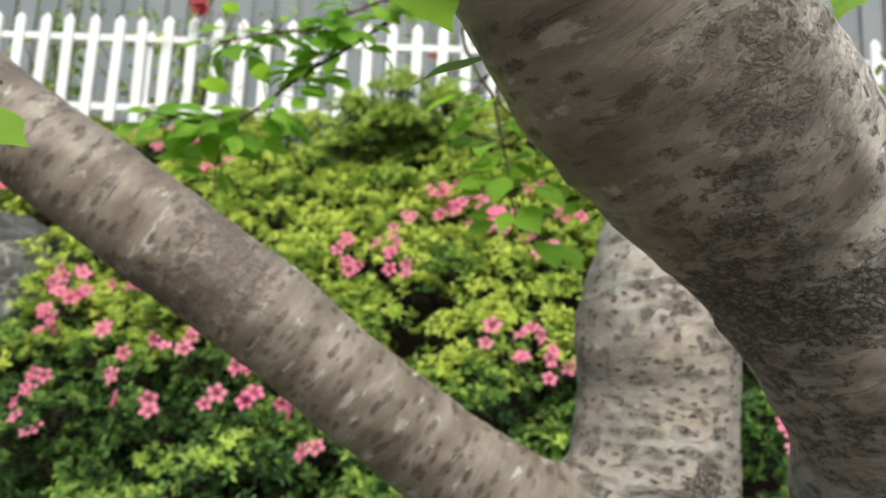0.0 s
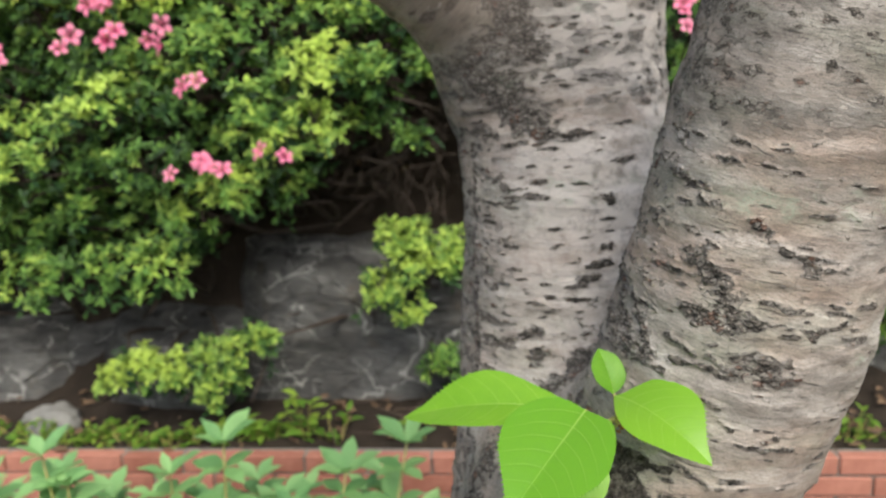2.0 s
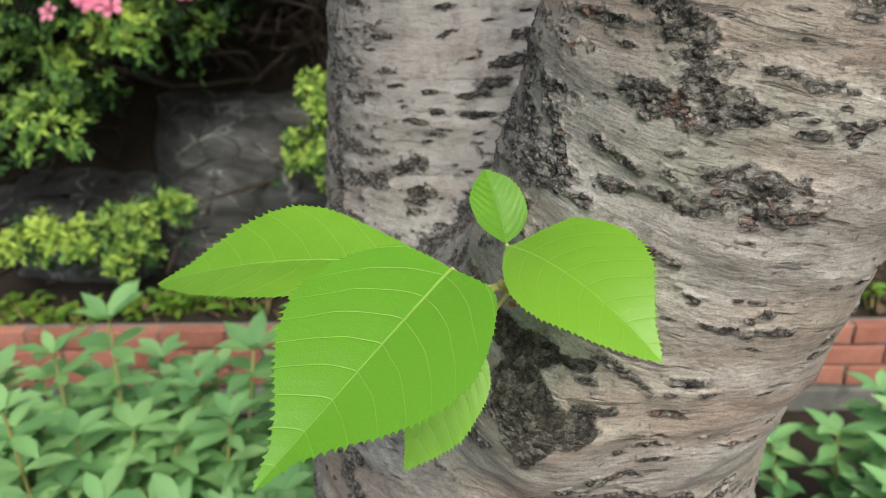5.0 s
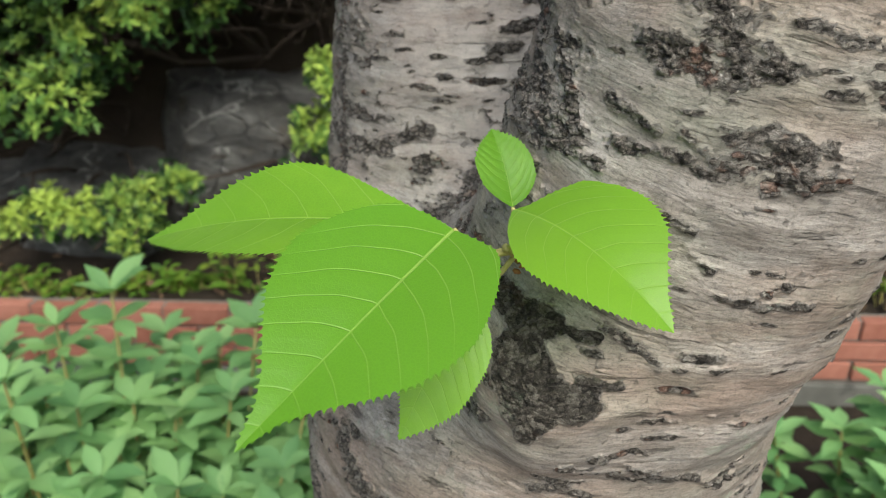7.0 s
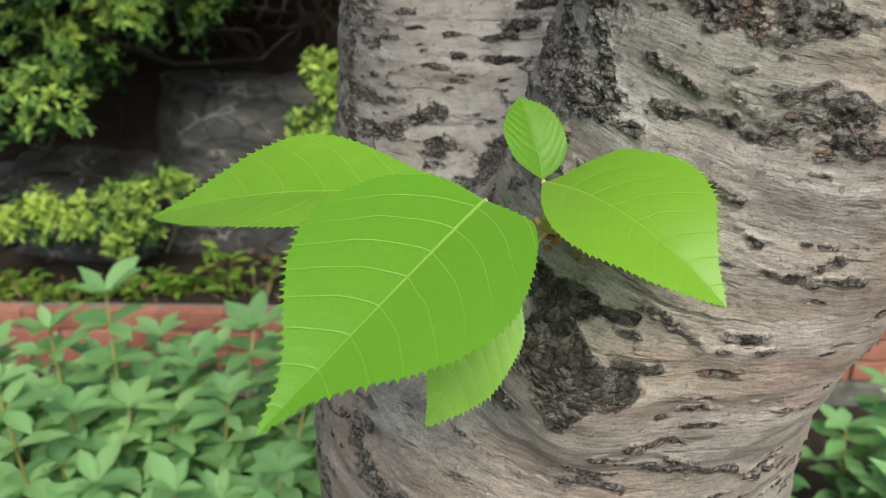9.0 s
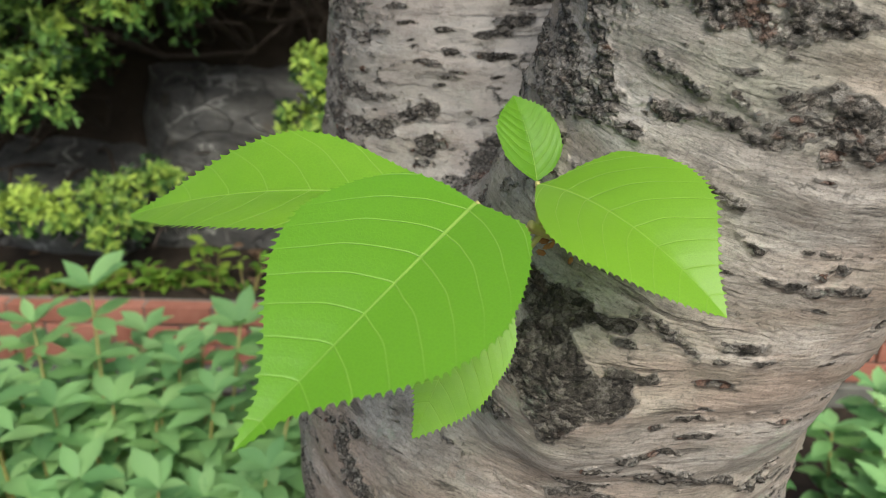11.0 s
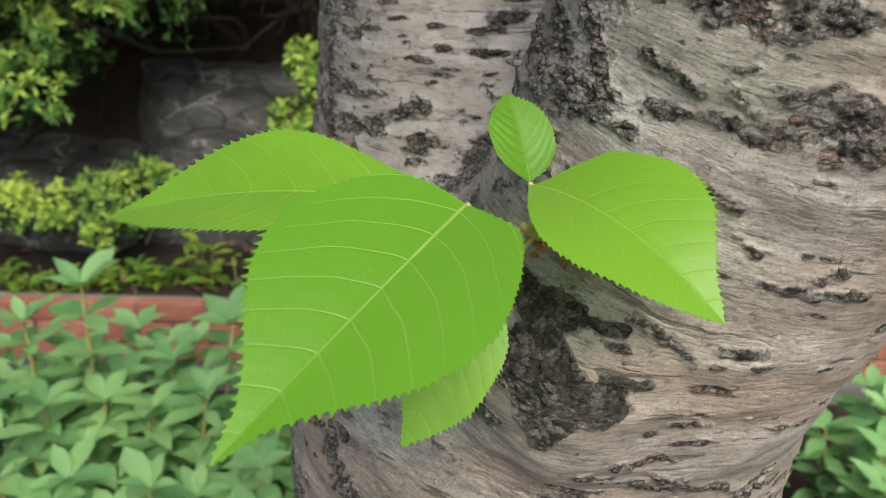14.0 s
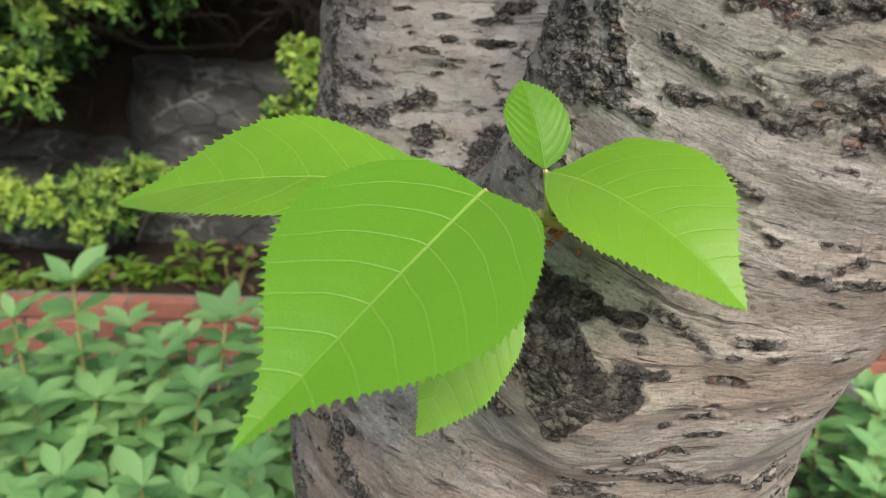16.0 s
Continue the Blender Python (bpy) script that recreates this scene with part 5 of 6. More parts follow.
def build_azalea(name, label, seed, pads, mat, flowers, leaf=0.034, group="azaleas on the bank", clump=0.17, young=0.45, density=46, sprawl=1.0):
    """A spreading bush: clumps of leaf rosettes in loose tiers on bare branches, and single blooms."""
    rng = np.random.default_rng(seed)
    c0 = np.mean(np.array([p[:3] for p in pads]), axis=0)
    root = np.array([c0[0], c0[1] + 0.45, bank(c0[0], c0[1] + 0.45)])
    bush = thing(name, label, "azalea", root, group)
    P, D, N, L, Y = [], [], [], [], []
    bv, bf = [], []
    for (x, y, z, s, tone) in pads:
        cen = np.array([x, y, z])
        n = int(density * (s / clump) ** 2)
        nrm = slope_normal(z)
        tilt = unit(np.array([0, 0, 1.0]) * 0.75 + nrm * 0.55 + rng.normal(0, 0.14, 3))
        e1 = unit(np.cross(tilt, (1, 0.2, 0.1)))
        e2 = np.cross(tilt, e1)
        for k in range(n):
            a, q = rng.uniform(0, 6.28), math.sqrt(rng.uniform(0, 1))
            rad = s * q * (0.8 + 0.45 * noise.noise((x * 3 + 2 * math.cos(a), z * 3 + 2 * math.sin(a), seed)))
            rise = 1 - q ** 2
            h = s * 0.42 * rise + rng.normal(0, 0.016)
            tipp = cen + e1 * rad * math.cos(a) + e2 * rad * math.sin(a) + tilt * h
            up = unit(tilt + (e1 * math.cos(a) + e2 * math.sin(a)) * q * 0.8 + rng.normal(0, 0.25, 3))
            f1 = unit(np.cross(up, (0.3, 0.9, 0.2)))
            f2 = np.cross(up, f1)
            m = rng.integers(6, 10)
            # Leaf tone falls from crown to rim, painting shade between the clumps.
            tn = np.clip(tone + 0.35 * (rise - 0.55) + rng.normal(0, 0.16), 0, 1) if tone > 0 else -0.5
            for j in range(m):
                b = 6.28 * j / m + rng.uniform(-0.3, 0.3)
                lift = rng.uniform(0.15, 0.85)
                P.append(tipp - up * rng.uniform(0, 0.022))
                D.append(f1 * math.cos(b) + f2 * math.sin(b) + up * lift)
                N.append(up)
                L.append(leaf * rng.uniform(0.6, 1.2))
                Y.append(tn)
            # Low leaves in the darkest tone: shade under each clump put into colour.
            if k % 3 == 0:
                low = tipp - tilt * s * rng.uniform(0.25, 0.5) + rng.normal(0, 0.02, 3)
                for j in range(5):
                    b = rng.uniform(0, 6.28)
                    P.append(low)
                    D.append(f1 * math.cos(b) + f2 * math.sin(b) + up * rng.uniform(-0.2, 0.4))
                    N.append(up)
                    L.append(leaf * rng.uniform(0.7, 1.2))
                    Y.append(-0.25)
            if k % 3 == 0:
                inner = cen - tilt * s * 0.5 + (tipp - cen) * 0.15
                v, f, _ = tube([inner, (inner + tipp) / 2 + rng.normal(0, 0.012, 3), tipp], [0.003, 0.0022, 0.0014], 4)
                bf += [tuple(i + len(bv) for i in g) for g in f]
                bv += list(np.array(v) - root)
        start = np.array([x + rng.normal(0, 0.15), y + 0.42 * sprawl, z - 0.22])
        start[2] = max(start[2], bank(start[0], start[1]) - 0.03)
        for w in range(3):
            end = cen - tilt * s * 0.4 + rng.normal(0, 0.06, 3)
            v, f, _ = tube(curve_through([start, (start + end) / 2 + rng.normal(0, 0.05, 3), end], 7), np.linspace(0.008, 0.003, 7), 5)
            bf += [tuple(i + len(bv) for i in g) for g in f]
            bv += list(np.array(v) - root)
    P, D, N, L = map(np.array, (P, D, N, L))
    V, F = leaf_mass(P - root, D, N, L, L * 0.36)
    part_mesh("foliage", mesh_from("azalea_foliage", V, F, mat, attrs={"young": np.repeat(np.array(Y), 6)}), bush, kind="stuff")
    part_mesh("twig_work", mesh_from("azalea_twigs", bv, bf, M_DEADWOOD), bush, kind="stuff")
    for x, z, count in flowers:
        near = min(pads, key=lambda p: (p[0] - x) ** 2 + (p[2] - z) ** 2)
        for k in range(int(count * 1.35) + 1):
            dx, dz = (0, 0) if k == 0 else rng.normal(0, 0.036, 2)
            px, pz = x + dx, z + dz
            py = min(front(pz) - 0.02, near[1] + 0.05) - rng.uniform(0.0, 0.04)
            face = unit(np.array([rng.normal(0, 0.6), -1.0, 0.5 + rng.normal(0, 0.45)]))
            ob = part_mesh("flower", FLOWERS[(k + int(px * 90)) % 3], bush, "pink five-petalled bloom" if k == 0 else "")
            ob.matrix_basis = Matrix.Translation(Vector((px, py, pz)) - Vector(root)) @ Vector(face).to_track_quat("Z", "Y").to_matrix().to_4x4() @ pose(0, 0, 0, 0, 0, rng.uniform(0, 72))
    return bush


def pads_on_mound(x0, x1, z0, z1, step, seed, size, tone, inset=0.12, skip=None, tier=0.8, depth=0.045):
    """Clump centres in a loose brick pattern over a stretch of the mound: x, y, z, radius, leaf tone."""
    rng = np.random.default_rng(seed)
    out, z, row = [], z0, 0
    while z < z1:
        x = x0 + (row % 2) * step * 0.5
        while x < x1:
            px, pz = x + rng.normal(0, step * 0.2), z + rng.normal(0, step * 0.12)
            if not (skip and skip(px, pz)):
                out.append((px, front(pz) + inset + rng.normal(0, depth), pz, size * rng.uniform(0.75, 1.25), float(np.clip(tone + rng.normal(0, 0.2), 0.02, 1))))
            x += step
        dy = (front(z + 0.1) - front(z - 0.1)) / 0.2
        z += step * tier / math.sqrt(1 + max(dy, 0) ** 2)
        row += 1
    return out


def rock_window(x, z):
    """The stretch where the boulders and a dark hollow stay bare."""
    hollow = -0.70 < x < 0.0 and z < 1.16 + 0.9 * min(x + 0.66, 0.30)
    return hollow or (-1.02 < x < 0.6 and z < 1.12) or (x < -1.02 and z < 0.90)


# Rear clumps of tone 0, here and later, put gap shade into leaf colour.
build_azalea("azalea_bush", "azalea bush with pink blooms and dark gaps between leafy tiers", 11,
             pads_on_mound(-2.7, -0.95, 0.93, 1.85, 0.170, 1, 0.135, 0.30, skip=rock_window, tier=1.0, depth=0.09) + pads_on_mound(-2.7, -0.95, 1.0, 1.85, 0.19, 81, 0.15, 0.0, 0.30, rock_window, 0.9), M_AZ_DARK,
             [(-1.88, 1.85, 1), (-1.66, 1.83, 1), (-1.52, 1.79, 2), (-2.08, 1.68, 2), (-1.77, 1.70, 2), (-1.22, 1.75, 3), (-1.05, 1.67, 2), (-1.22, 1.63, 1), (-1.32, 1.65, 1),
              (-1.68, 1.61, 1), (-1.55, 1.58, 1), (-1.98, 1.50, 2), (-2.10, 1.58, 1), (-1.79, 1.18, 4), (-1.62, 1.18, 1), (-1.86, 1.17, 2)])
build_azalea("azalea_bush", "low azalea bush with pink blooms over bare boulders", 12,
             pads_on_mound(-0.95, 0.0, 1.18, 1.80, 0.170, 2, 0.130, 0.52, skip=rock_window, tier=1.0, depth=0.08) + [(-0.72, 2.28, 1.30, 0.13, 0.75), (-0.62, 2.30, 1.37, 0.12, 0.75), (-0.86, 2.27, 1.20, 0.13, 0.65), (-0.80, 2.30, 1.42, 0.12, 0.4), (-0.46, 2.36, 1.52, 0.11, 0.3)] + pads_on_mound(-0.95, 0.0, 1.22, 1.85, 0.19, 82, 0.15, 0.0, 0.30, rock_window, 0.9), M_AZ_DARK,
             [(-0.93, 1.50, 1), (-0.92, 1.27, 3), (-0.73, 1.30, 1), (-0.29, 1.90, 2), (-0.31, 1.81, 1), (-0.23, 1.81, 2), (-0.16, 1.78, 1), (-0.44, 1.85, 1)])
build_azalea("azalea_bush", "fresh green azalea bush thick with pink blooms on its crown", 13,
             pads_on_mound(-2.6, -1.2, 1.80, 2.78, 0.20, 3, 0.16, 0.62), M_AZ_LIGHT,
             [(-2.17, 2.26, 5), (-2.05, 2.20, 3), (-1.94, 2.04, 2), (-2.17, 2.00, 6), (-2.30, 2.06, 4), (-2.15, 1.89, 3), (-1.86, 2.10, 2)], young=0.7)
build_azalea("azalea_bush", "large yellow-green azalea mound with a drift of pink blooms", 14,
             pads_on_mound(-1.35, 0.15, 1.80, 2.75, 0.20, 4, 0.16, 0.62), M_AZ_LIGHT,
             [(-1.12, 2.28, 2), (-0.98, 2.26, 2), (-0.88, 2.20, 2), (-1.00, 2.15, 2), (-0.90, 2.39, 2), (-0.81, 2.58, 4), (-0.64, 2.54, 7), (-0.72, 2.48, 4), (-0.56, 2.43, 8), (-0.50, 2.36, 5), (-0.20, 2.44, 3),
              (-0.42, 2.58, 2), (-0.15, 2.62, 2), (-0.09, 2.55, 2), (-0.27, 2.20, 2), (-0.37, 2.29, 2), (-0.80, 2.11, 2)], young=0.7)
build_azalea("azalea_bush", "yellow-green azalea mound rising to a white fence", 15,
             pads_on_mound(-2.6, 0.3, 2.70, 3.35, 0.22, 5, 0.18, 0.78), M_AZ_LIGHT,
             [(-2.68, 3.16, 4), (-2.41, 3.06, 3), (-2.95, 3.15, 3), (-2.67, 2.99, 3), (-2.35, 2.88, 2), (-2.15, 2.77, 3)], young=0.9)
build_azalea("azalea_bush", "azalea bush with pink blooms beside a boulder", 16,
             pads_on_mound(-4.0, -2.75, 2.55, 3.2, 0.24, 6, 0.18, 0.55), M_AZ_LIGHT,
             [(-3.36, 2.86, 6), (-2.85, 2.65, 4), (-3.35, 2.67, 5)])
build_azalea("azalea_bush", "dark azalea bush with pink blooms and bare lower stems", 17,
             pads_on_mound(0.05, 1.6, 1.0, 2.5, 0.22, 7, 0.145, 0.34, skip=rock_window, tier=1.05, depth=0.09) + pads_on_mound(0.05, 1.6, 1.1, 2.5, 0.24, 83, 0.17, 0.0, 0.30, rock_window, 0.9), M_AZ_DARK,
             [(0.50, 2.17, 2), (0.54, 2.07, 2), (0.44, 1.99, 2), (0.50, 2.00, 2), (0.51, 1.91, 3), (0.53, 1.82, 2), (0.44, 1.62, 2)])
build_azalea("azalea_sprig", "low bright green azalea sprig hanging over a boulder", 18,
             [(-1.36, 2.31, 0.55, 0.088, 0.84), (-1.26, 2.29, 0.60, 0.094, 0.88), (-1.16, 2.31, 0.57, 0.088, 0.73), (-1.04, 2.32, 0.51, 0.088, 0.54), (-1.05, 2.34, 0.61, 0.083, 0.60), (-0.95, 2.32, 0.64, 0.077, 0.60), (-0.85, 2.34, 0.67, 0.066, 0.56), (-0.98, 2.30, 0.55, 0.066, 0.48)], M_AZ_DARK, [], leaf=0.030, density=62, clump=0.11)
build_azalea("azalea_sprig", "bright green azalea sprig hanging over a boulder", 19,
             [(-0.38, 2.34, 1.00, 0.11, 0.75), (-0.32, 2.32, 0.90, 0.12, 0.8), (-0.45, 2.34, 0.84, 0.09, 0.75), (-0.22, 2.36, 0.95, 0.11, 0.65), (-0.36, 2.30, 0.80, 0.08, 0.7), (-0.28, 2.40, 0.55, 0.09, 0.25), (-0.24, 2.38, 0.42, 0.08, 0.25), (-0.31, 2.24, 1.31, 0.06, 0.34)], M_AZ_DARK, [], leaf=0.03, density=52, clump=0.11)
build_azalea("azalea_sprig", "small green azalea sprig rooted behind the kerb", 20,
             [(0.95, 2.42, 0.62, 0.10, 0.45), (1.10, 2.40, 0.72, 0.12, 0.5), (0.80, 2.46, 0.80, 0.12, 0.4), (1.25, 2.45, 0.9, 0.14, 0.4), (1.0, 2.5, 0.95, 0.14, 0.35)], M_AZ_DARK, [], leaf=0.03, density=44, clump=0.11)
build_azalea("box_shrub", "rounded dark green shrub with fine leaves in front of the fence", 21,
             [(-1.12 + 0.34 * math.cos(a) * r, 3.60 - 0.1 * math.sin(a), 2.96 + 0.24 * math.sin(a) * r, 0.17, 0.85) for r in (0.35, 1.0) for a in np.arange(0, 6.2, 0.8)], M_BOX, [], leaf=0.032, density=85, group="shrubs by the fence")


# ---- white picket fence and the building behind ----
def build_fence():
    n0 = Vector((-3.98, 3.85, 0))
    way = Vector((math.cos(radians(12.5)), math.sin(radians(12.5)), 0))
    fence = thing("picket_fence", "white painted picket fence with pointed pale tops", "fence", n0, kind="")
    fence.rotation_euler = (0, 0, radians(12.5))
    tip, foot = 4.03, 3.28
    bm = bmesh.new()
    w, d = 0.034, 0.011
    vs = box(bm, -w, w, -d, d, 0, tip - foot - 0.05)
    apex = bm.verts.new((0, 0, tip - foot))
    top = [f for f in bm.faces if all(abs(v.co.z - (tip - foot - 0.05)) < 1e-6 for v in f.verts)][0]
    ring = list(top.verts)
    bm.faces.remove(top)
    for i in range(4):
        bm.faces.new((ring[i], ring[(i + 1) % 4], apex))
    bmesh.ops.recalc_face_normals(bm, faces=bm.faces[:])
    bevel_all(bm, 0.004)
    me = bpy.data.meshes.new("picket")
    bm.to_mesh(me)
    bm.free()
    me.materials.append(M_WHITE)
    rng = np.random.default_rng(2)
    for k in range(39):
        part_mesh("picket", me, fence, m=pose(-0.6 + 0.166 * k, 0, foot + rng.normal(0, 0.004), 0, rng.normal(0, 0.5), rng.normal(0, 1)))
    for z in (foot + 0.08, tip - 0.19):
        bm = bmesh.new()
        box(bm, -0.7, 5.9, 0.0125, 0.037, z, z + 0.05)
        bevel_all(bm, 0.004)
        part("rail", bm, M_WHITE, fence)
    for k in range(5):
        bm = bmesh.new()
        box(bm, -0.55 + 1.47 * k - 0.03, -0.55 + 1.47 * k + 0.03, 0.038, 0.09, 3.1, tip - 0.1)
        bevel_all(bm, 0.005)
        part("post", bm, M_WHITE, fence)


build_fence()


def build_building():
    b = thing("building", "grey metal-clad building wall behind the fence", "building", (-1.5, 5.9, 3.0))
    b.rotation_euler = (0, 0, radians(10))
    bm = bmesh.new()
    box(bm, -6, 7, 0.03, 0.25, -0.2, 4.2)
    part("wall", bm, M_CLAD, b)
    bm = bmesh.new()
    box(bm, 0, 0.16, 0, 0.028, -0.1, 4.1)
    bevel_all(bm, 0.008)
    me = bpy.data.meshes.new("panel")
    bm.to_mesh(me)
    bm.free()
    me.materials.append(M_CLAD)
    for k in range(62):
        part_mesh("panel", me, b, m=pose(-5.5 + 0.2 * k, 0, 0))
    bm = bmesh.new()
    box(bm, -6.1, 7.1, -0.06, 0.3, 4.15, 4.35)
    bevel_all(bm, 0.01)
    part("roof_edge", bm, M_CLAD, b)
    c = curve_through([(3.35, -0.05, 0.2), (3.35, -0.05, 1.1), (3.38, -0.05, 1.3), (3.6, -0.05, 1.32)], 16)
    v, f, uv = tube(c, [0.02] * 16, 10)
    part_mesh("pipe", mesh_from("pipe", v, f, M_PIPE, uv, True), b, "dark drain pipe")


build_building()


def build_back_tree(at, height, seed, name, label, leafy, bloom=0):
    """A slim shrub behind the fence: stems, scattered leaves, and red blooms on some."""
    rng = np.random.default_rng(seed)
    ob = thing(name, label, "shrub", at, "shrubs by the fence")
    ends = []
    for k in range(6):
        top = np.array([rng.normal(0, 0.3), rng.normal(0, 0.1), height * rng.uniform(0.6, 1.05)])
        pts = curve_through([(0, 0, -0.05), (top[0] * 0.3, top[1] * 0.3, height * 0.35), tuple(top)], 10)
        v, f, uv = tube(pts, np.linspace(0.012, 0.004, 10), 6)
        part_mesh("stem", mesh_from("stem", v, f, M_TWIG, uv, True), ob)
        ends += [pts[i] for i in range(3, 10)]
    ends = np.array(ends)
    P = ends[rng.integers(0, len(ends), leafy)] + rng.normal(0, 0.09, (leafy, 3))
    D, N = rng.normal(0, 1, (leafy, 3)), np.array([0, -0.4, 1.0]) + rng.normal(0, 0.4, (leafy, 3))
    L = rng.uniform(0.05, 0.09, leafy)
    V, F = leaf_mass(P, D, N, L, L * 0.45)
    part_mesh("foliage", mesh_from("shrub_foliage", V, F, M_BOX, attrs={"young": np.repeat(rng.uniform(0, 0.7, leafy), 6)}), ob, kind="stuff")
    me = flower_mesh("flower", M_RED, 0.055)
    for k in range(bloom):
        fl = part_mesh("flower", me, ob, "deep red bloom")
        fl.matrix_basis = Matrix.Translation((0.0 + 0.035 * (k % 3), -0.12 - 0.01 * k, height * 0.80 + 0.035 * (k // 3))) @ pose(0, 0, 0, 70 + rng.normal(0, 20), 0, rng.uniform(-60, 60))


build_back_tree((-2.72, 4.17, 3.27), 0.95, 1, "rose_bush", "rose bush with deep red blooms above the fence", 140, 6)
build_back_tree((-4.1, 4.5, 3.27), 1.3, 2, "garden_shrub", "dark leafed shrub behind the white fence", 380)
build_back_tree((-3.4, 4.6, 3.27), 1.1, 3, "garden_shrub", "dark leafed shrub behind the white fence", 260)
build_back_tree((-1.25, 4.75, 3.27), 0.8, 4, "rose_bush", "rose bush with a few red blooms behind the fence", 120, 2)
build_back_tree((-0.35, 4.85, 3.27), 0.7, 5, "garden_shrub", "leafy shrub behind the white fence", 240, 1)
build_back_tree((1.5, 4.7, 3.0), 0.8, 6, "garden_shrub", "fresh green shrub in front of the white fence", 200)


# ---- broad-leafed shrub below the tree ----
SHRUB_LEAVES = [leaf_mesh("leaf", 0.055, 0.022 + 0.003 * k, M_LEAF_SHRUB, ELLIPTIC, 10, 4, 0.10, 0.16, wave=0.015, tipcurl=0.15) for k in range(3)]


def build_shrub(at, size, stems, seed, label, top, shoots=()):
    rng = np.random.default_rng(seed)
    ob = thing("shrub", label, "shrub", at, "shrubs below the tree")
    SP, SD, SN, SL = [], [], [], []
    for k in range(stems + len(shoots)):
        fx, fy = (k + 0.5) / stems * 2 - 1, rng.uniform(-1, 1)
        tx, ty = fx * size[0] + rng.normal(0, 0.03), fy * size[1]
        tz = top * (1.0 - 0.10 * fx * fx) + rng.normal(0, 0.055) + (0.08 if k % 9 == 4 else 0.0)
        tall = k >= stems
        if tall:
            tx, ty, tz = shoots[k - stems]
        pts = [(tx * 0.6, ty * 0.6, -0.02), (tx * 0.85, ty * 0.85, tz * 0.5), (tx, ty, tz)]
        tube_part("stem", pts, 0.005, 0.0026 if tall else 0.0022, M_SHOOT if tall else M_STEM, ob, 10, 6)
        c = curve_through(pts, 60)
        for w in range(5):
            i = 59 - w * 6
            for j in range(5 if w == 0 else 4):
                a = 6.28 * j / (5 if w == 0 else 4) + w * 0.9 + rng.uniform(-0.3, 0.3)
                lift = (0.55 if w == 0 else 0.12) + rng.normal(0, 0.15)
                d = unit(np.array([math.cos(a), math.sin(a), lift]))
                ln = rng.uniform(0.052, 0.092) * (1.05 if tall else 1.0)
                nrm = (-d[0] * 0.4, -d[1] * 0.4 - 0.1, 1.0)
                if tall or (w < 2 and k % 4 == 0):
                    leaf = part_mesh("leaf", SHRUB_LEAVES[(k + j) % 3], ob)
                    leaf.matrix_basis = aim(c[i], c[i] + d * ln, nrm, ln / 0.055)
                else:
                    SP.append(c[i])
                    SD.append(d)
                    SN.append(nrm)
                    SL.append(ln)
    SP, SD, SN, SL = map(np.array, (SP, SD, SN, SL))
    V, F = rounded_mass(SP, SD, SN, SL, SL * rng.uniform(0.38, 0.54, len(SL)), profile=ELLIPTIC)
    part_mesh("foliage", mesh_from("shrub_foliage", V, F, M_SHRUB_MASS, None, True, {"young": np.repeat(rng.uniform(0.0, 1.0, len(SP)), 18)}), ob, kind="stuff")


M_SHRUB_MASS = make_foliage("shrub_leaves_mass", (0.115, 0.265, 0.10), (0.20, 0.385, 0.145), (0.29, 0.48, 0.19), 0.25)
build_shrub((-0.85, 1.42, 0.0), (0.66, 0.26), 160, 31, "broad-leafed green shrub with pale upright shoots below the tree", 0.50, [(0.23, 0.0, 0.80), (0.60, 0.02, 0.79), (-0.18, 0.02, 0.76), (0.08, 0.05, 0.70), (0.46, 0.06, 0.70)])
build_shrub((0.98, 1.48, 0.0), (0.28, 0.2), 40, 32, "broad-leafed green shrub with pale upright shoots beside the kerb", 0.38)

# ---- weeds and litter behind the kerb ----
rng = np.random.default_rng(77)
for k in range(15):
    x = -2.2 + 0.092 * k + rng.normal(0, 0.02)
    build_weed((x, 2.27 + rng.normal(0, 0.02), bank(x, 2.27)), 12, 0.036, 100 + k)
for k, (x, n, s, tall) in enumerate([(-0.92, 8, 0.045, 0.08), (-0.86, 7, 0.055, 0.10), (-0.72, 8, 0.055, 0.18), (-0.64, 6, 0.045, 0.10), (-0.34, 5, 0.04, 0.08), (0.75, 7, 0.035, 0.08), (0.98, 9, 0.04, 0.10), (1.22, 7, 0.035, 0.08)]):
    build_weed((x, 2.28, bank(x, 2.28)), n, s, 200 + k, spread=0.06, tall=tall)


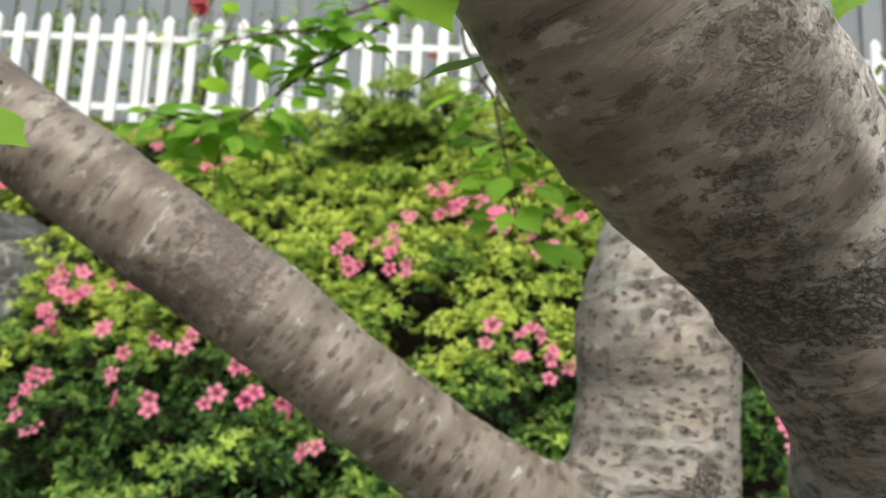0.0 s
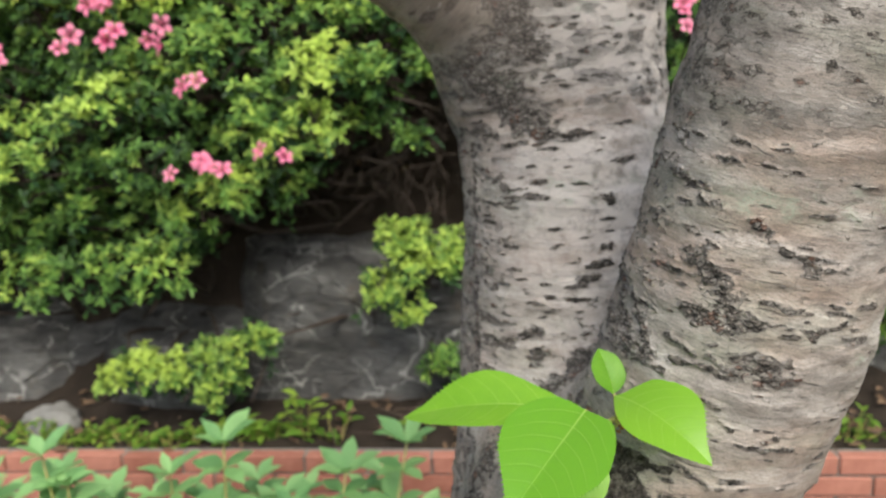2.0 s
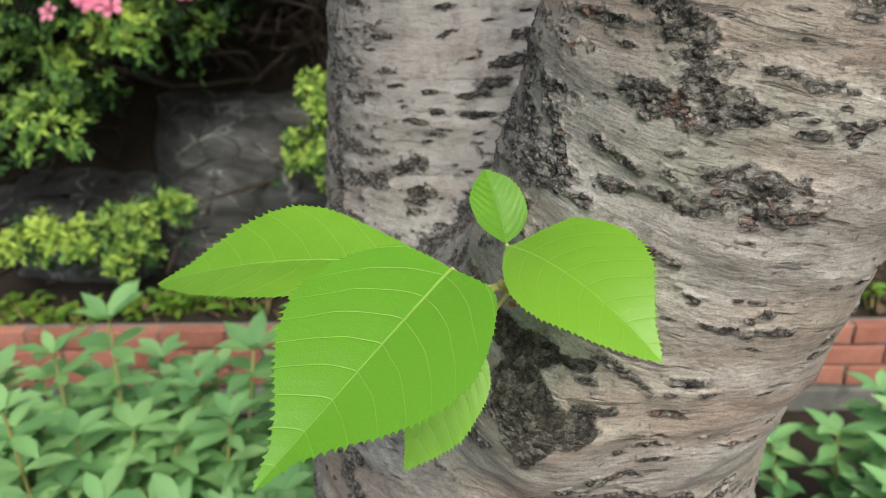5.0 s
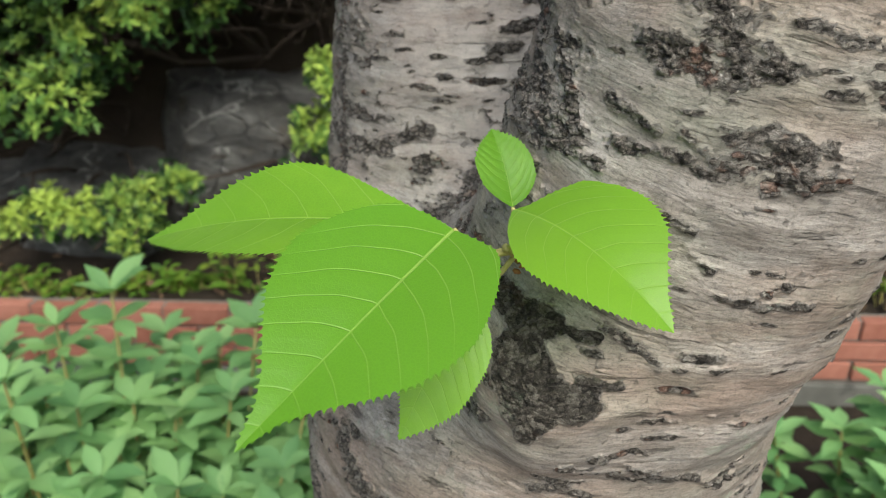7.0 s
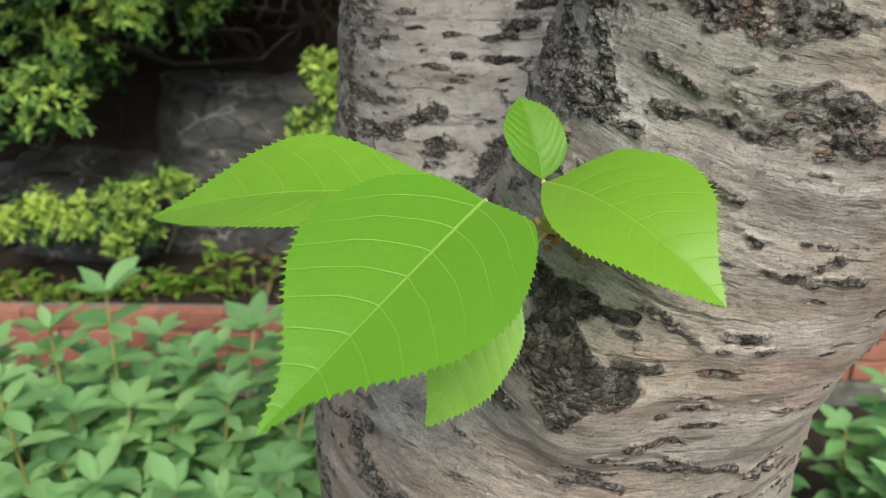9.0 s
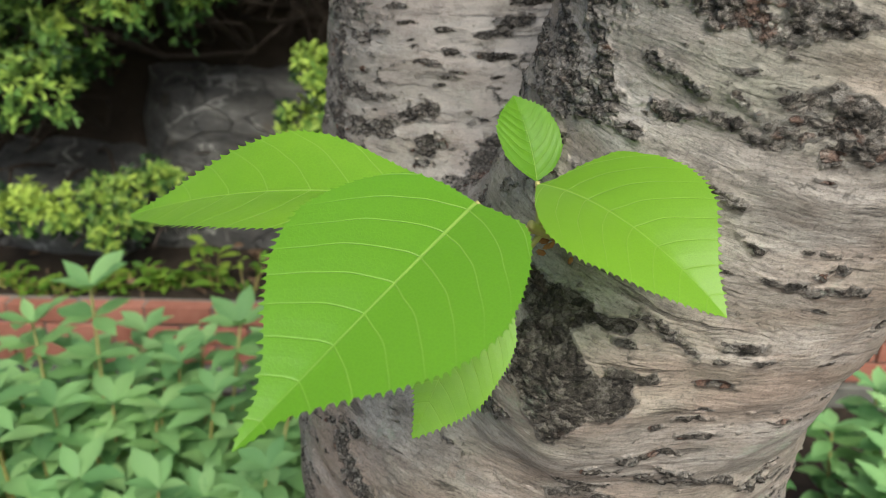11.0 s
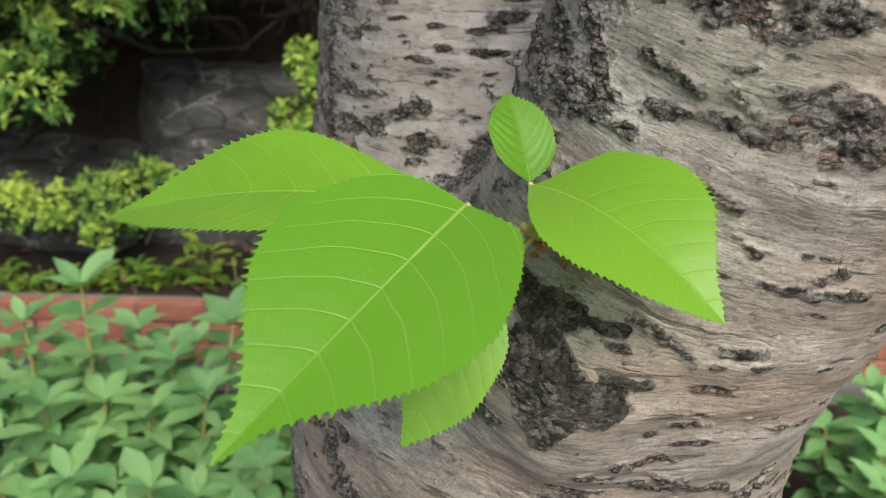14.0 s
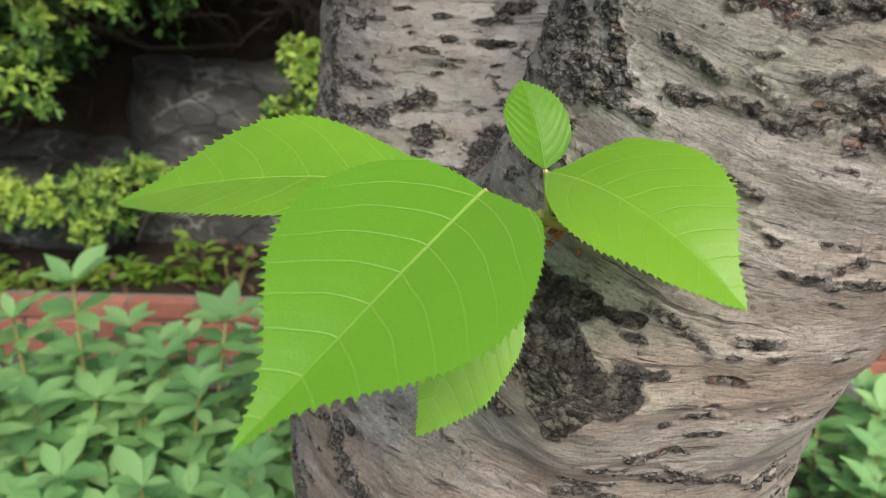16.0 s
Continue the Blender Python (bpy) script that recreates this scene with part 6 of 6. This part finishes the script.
def build_litter():
    rng = np.random.default_rng(9)
    n = 260
    x = np.concatenate([rng.uniform(-2.4, 1.6, 160), rng.uniform(-0.8, -0.2, 50), rng.uniform(0.6, 1.4, 50)])
    y = np.where(rng.uniform(size=n) < 0.7, rng.uniform(2.19, 2.55, n), rng.uniform(2.6, 3.0, n))
    P = np.array([(a, b, bank(a, b) + 0.012 + rng.uniform(0, 0.02)) for a, b in zip(x, y)])
    D, N = rng.normal(0, 1, (n, 3)) * np.array([1, 1, 0.3]), rng.normal(0, 0.5, (n, 3)) + np.array([0, -0.2, 1])
    L = rng.uniform(0.025, 0.06, n)
    V, F = leaf_mass(P, D, N, L, L * 0.5, 0.3)
    ob = new("dry_leaves", mesh_from("dry_leaves", V, F, M_DRY))
    tagged(ob, "brown dry fallen leaves on soil behind the kerb", "leaf litter", kind="stuff")
    for k in range(16):
        c = np.array([rng.uniform(-0.9, -0.1) if k < 10 else rng.uniform(0.7, 1.2), rng.uniform(2.2, 2.5), 0])
        d = rng.normal(0, 1, 3) * np.array([1, 0.5, 0])
        d = unit(d) * rng.uniform(0.06, 0.16)
        pts = [c - d, c + rng.normal(0, 0.01, 3), c + d]
        pts = [(p[0], p[1], bank(p[0], p[1]) + 0.02 + 0.02 * i) for i, p in enumerate(pts)]
        v, f, uv = tube(curve_through(pts, 8), np.linspace(0.0028, 0.001, 8), 5)
        ob = new("dry_twig", mesh_from("dry_twig", v, f, M_TWIG, uv, True))
        tagged(ob, "thin dry brown twig lying on the soil", "twig", "fallen twigs")


build_litter()


def build_dry_branches():
    """Bare brown twigs hanging in the hollow above the boulder."""
    ob = thing("dry_branch", "tangle of bare dry brown azalea twigs in a dark hollow", "branch", (-0.45, 2.55, 1.10))
    rng = np.random.default_rng(52)
    vv, ff = [], []
    for k in range(46):
        a = np.array([rng.uniform(-0.30, 0.30), rng.uniform(-0.05, 0.12), rng.uniform(0.0, 0.30)])
        b = a + np.array([rng.normal(0, 0.07), rng.uniform(-0.16, -0.04), rng.normal(-0.07, 0.06)])
        mid = (a + b) / 2 + rng.normal(0, 0.02, 3)
        for pts, r in (((a, mid, b), 0.0030), ((mid, (mid + b) / 2 + rng.normal(0, 0.02, 3), b + rng.normal(0, 0.05, 3)), 0.0018), ((mid, mid + rng.normal(0, 0.02, 3), mid + rng.normal(0, 0.06, 3)), 0.0014)):
            v, f, _ = tube(curve_through(list(pts), 6), np.linspace(r, r * 0.4, 6), 4)
            ff += [tuple(i + len(vv) for i in g) for g in f]
            vv += list(v)
    part_mesh("twig_work", mesh_from("dry_twigs", vv, ff, M_DEADWOOD), ob, kind="stuff")


build_dry_branches()


# ---- bricks of the kerb ----
def build_bricks():
    rng = np.random.default_rng(6)
    meshes = []
    for k in range(4):
        bm = bmesh.new()
        vs = box(bm, -0.095, 0.095, -0.02, 0.02, -0.0285, 0.0285)
        for v in vs:
            v.co += Vector(rng.normal(0, 0.0012, 3))
        bevel_all(bm, 0.003)
        me = bpy.data.meshes.new("brick")
        bm.to_mesh(me)
        bm.free()
        me.materials.append(M_BRICK)
        meshes.append(me)
    for row in range(3):
        z = TOP - 0.0285 - 0.004 - row * 0.067
        x = X0 + (0.1 if row % 2 else 0.0)
        while x < X1:
            part_mesh("brick", meshes[rng.integers(0, 4)], kerb, m=pose(x, 0.022 + rng.normal(0, 0.0015), z + rng.normal(0, 0.001), 0, rng.normal(0, 0.3), rng.normal(0, 0.4)))
            x += 0.2


build_bricks()
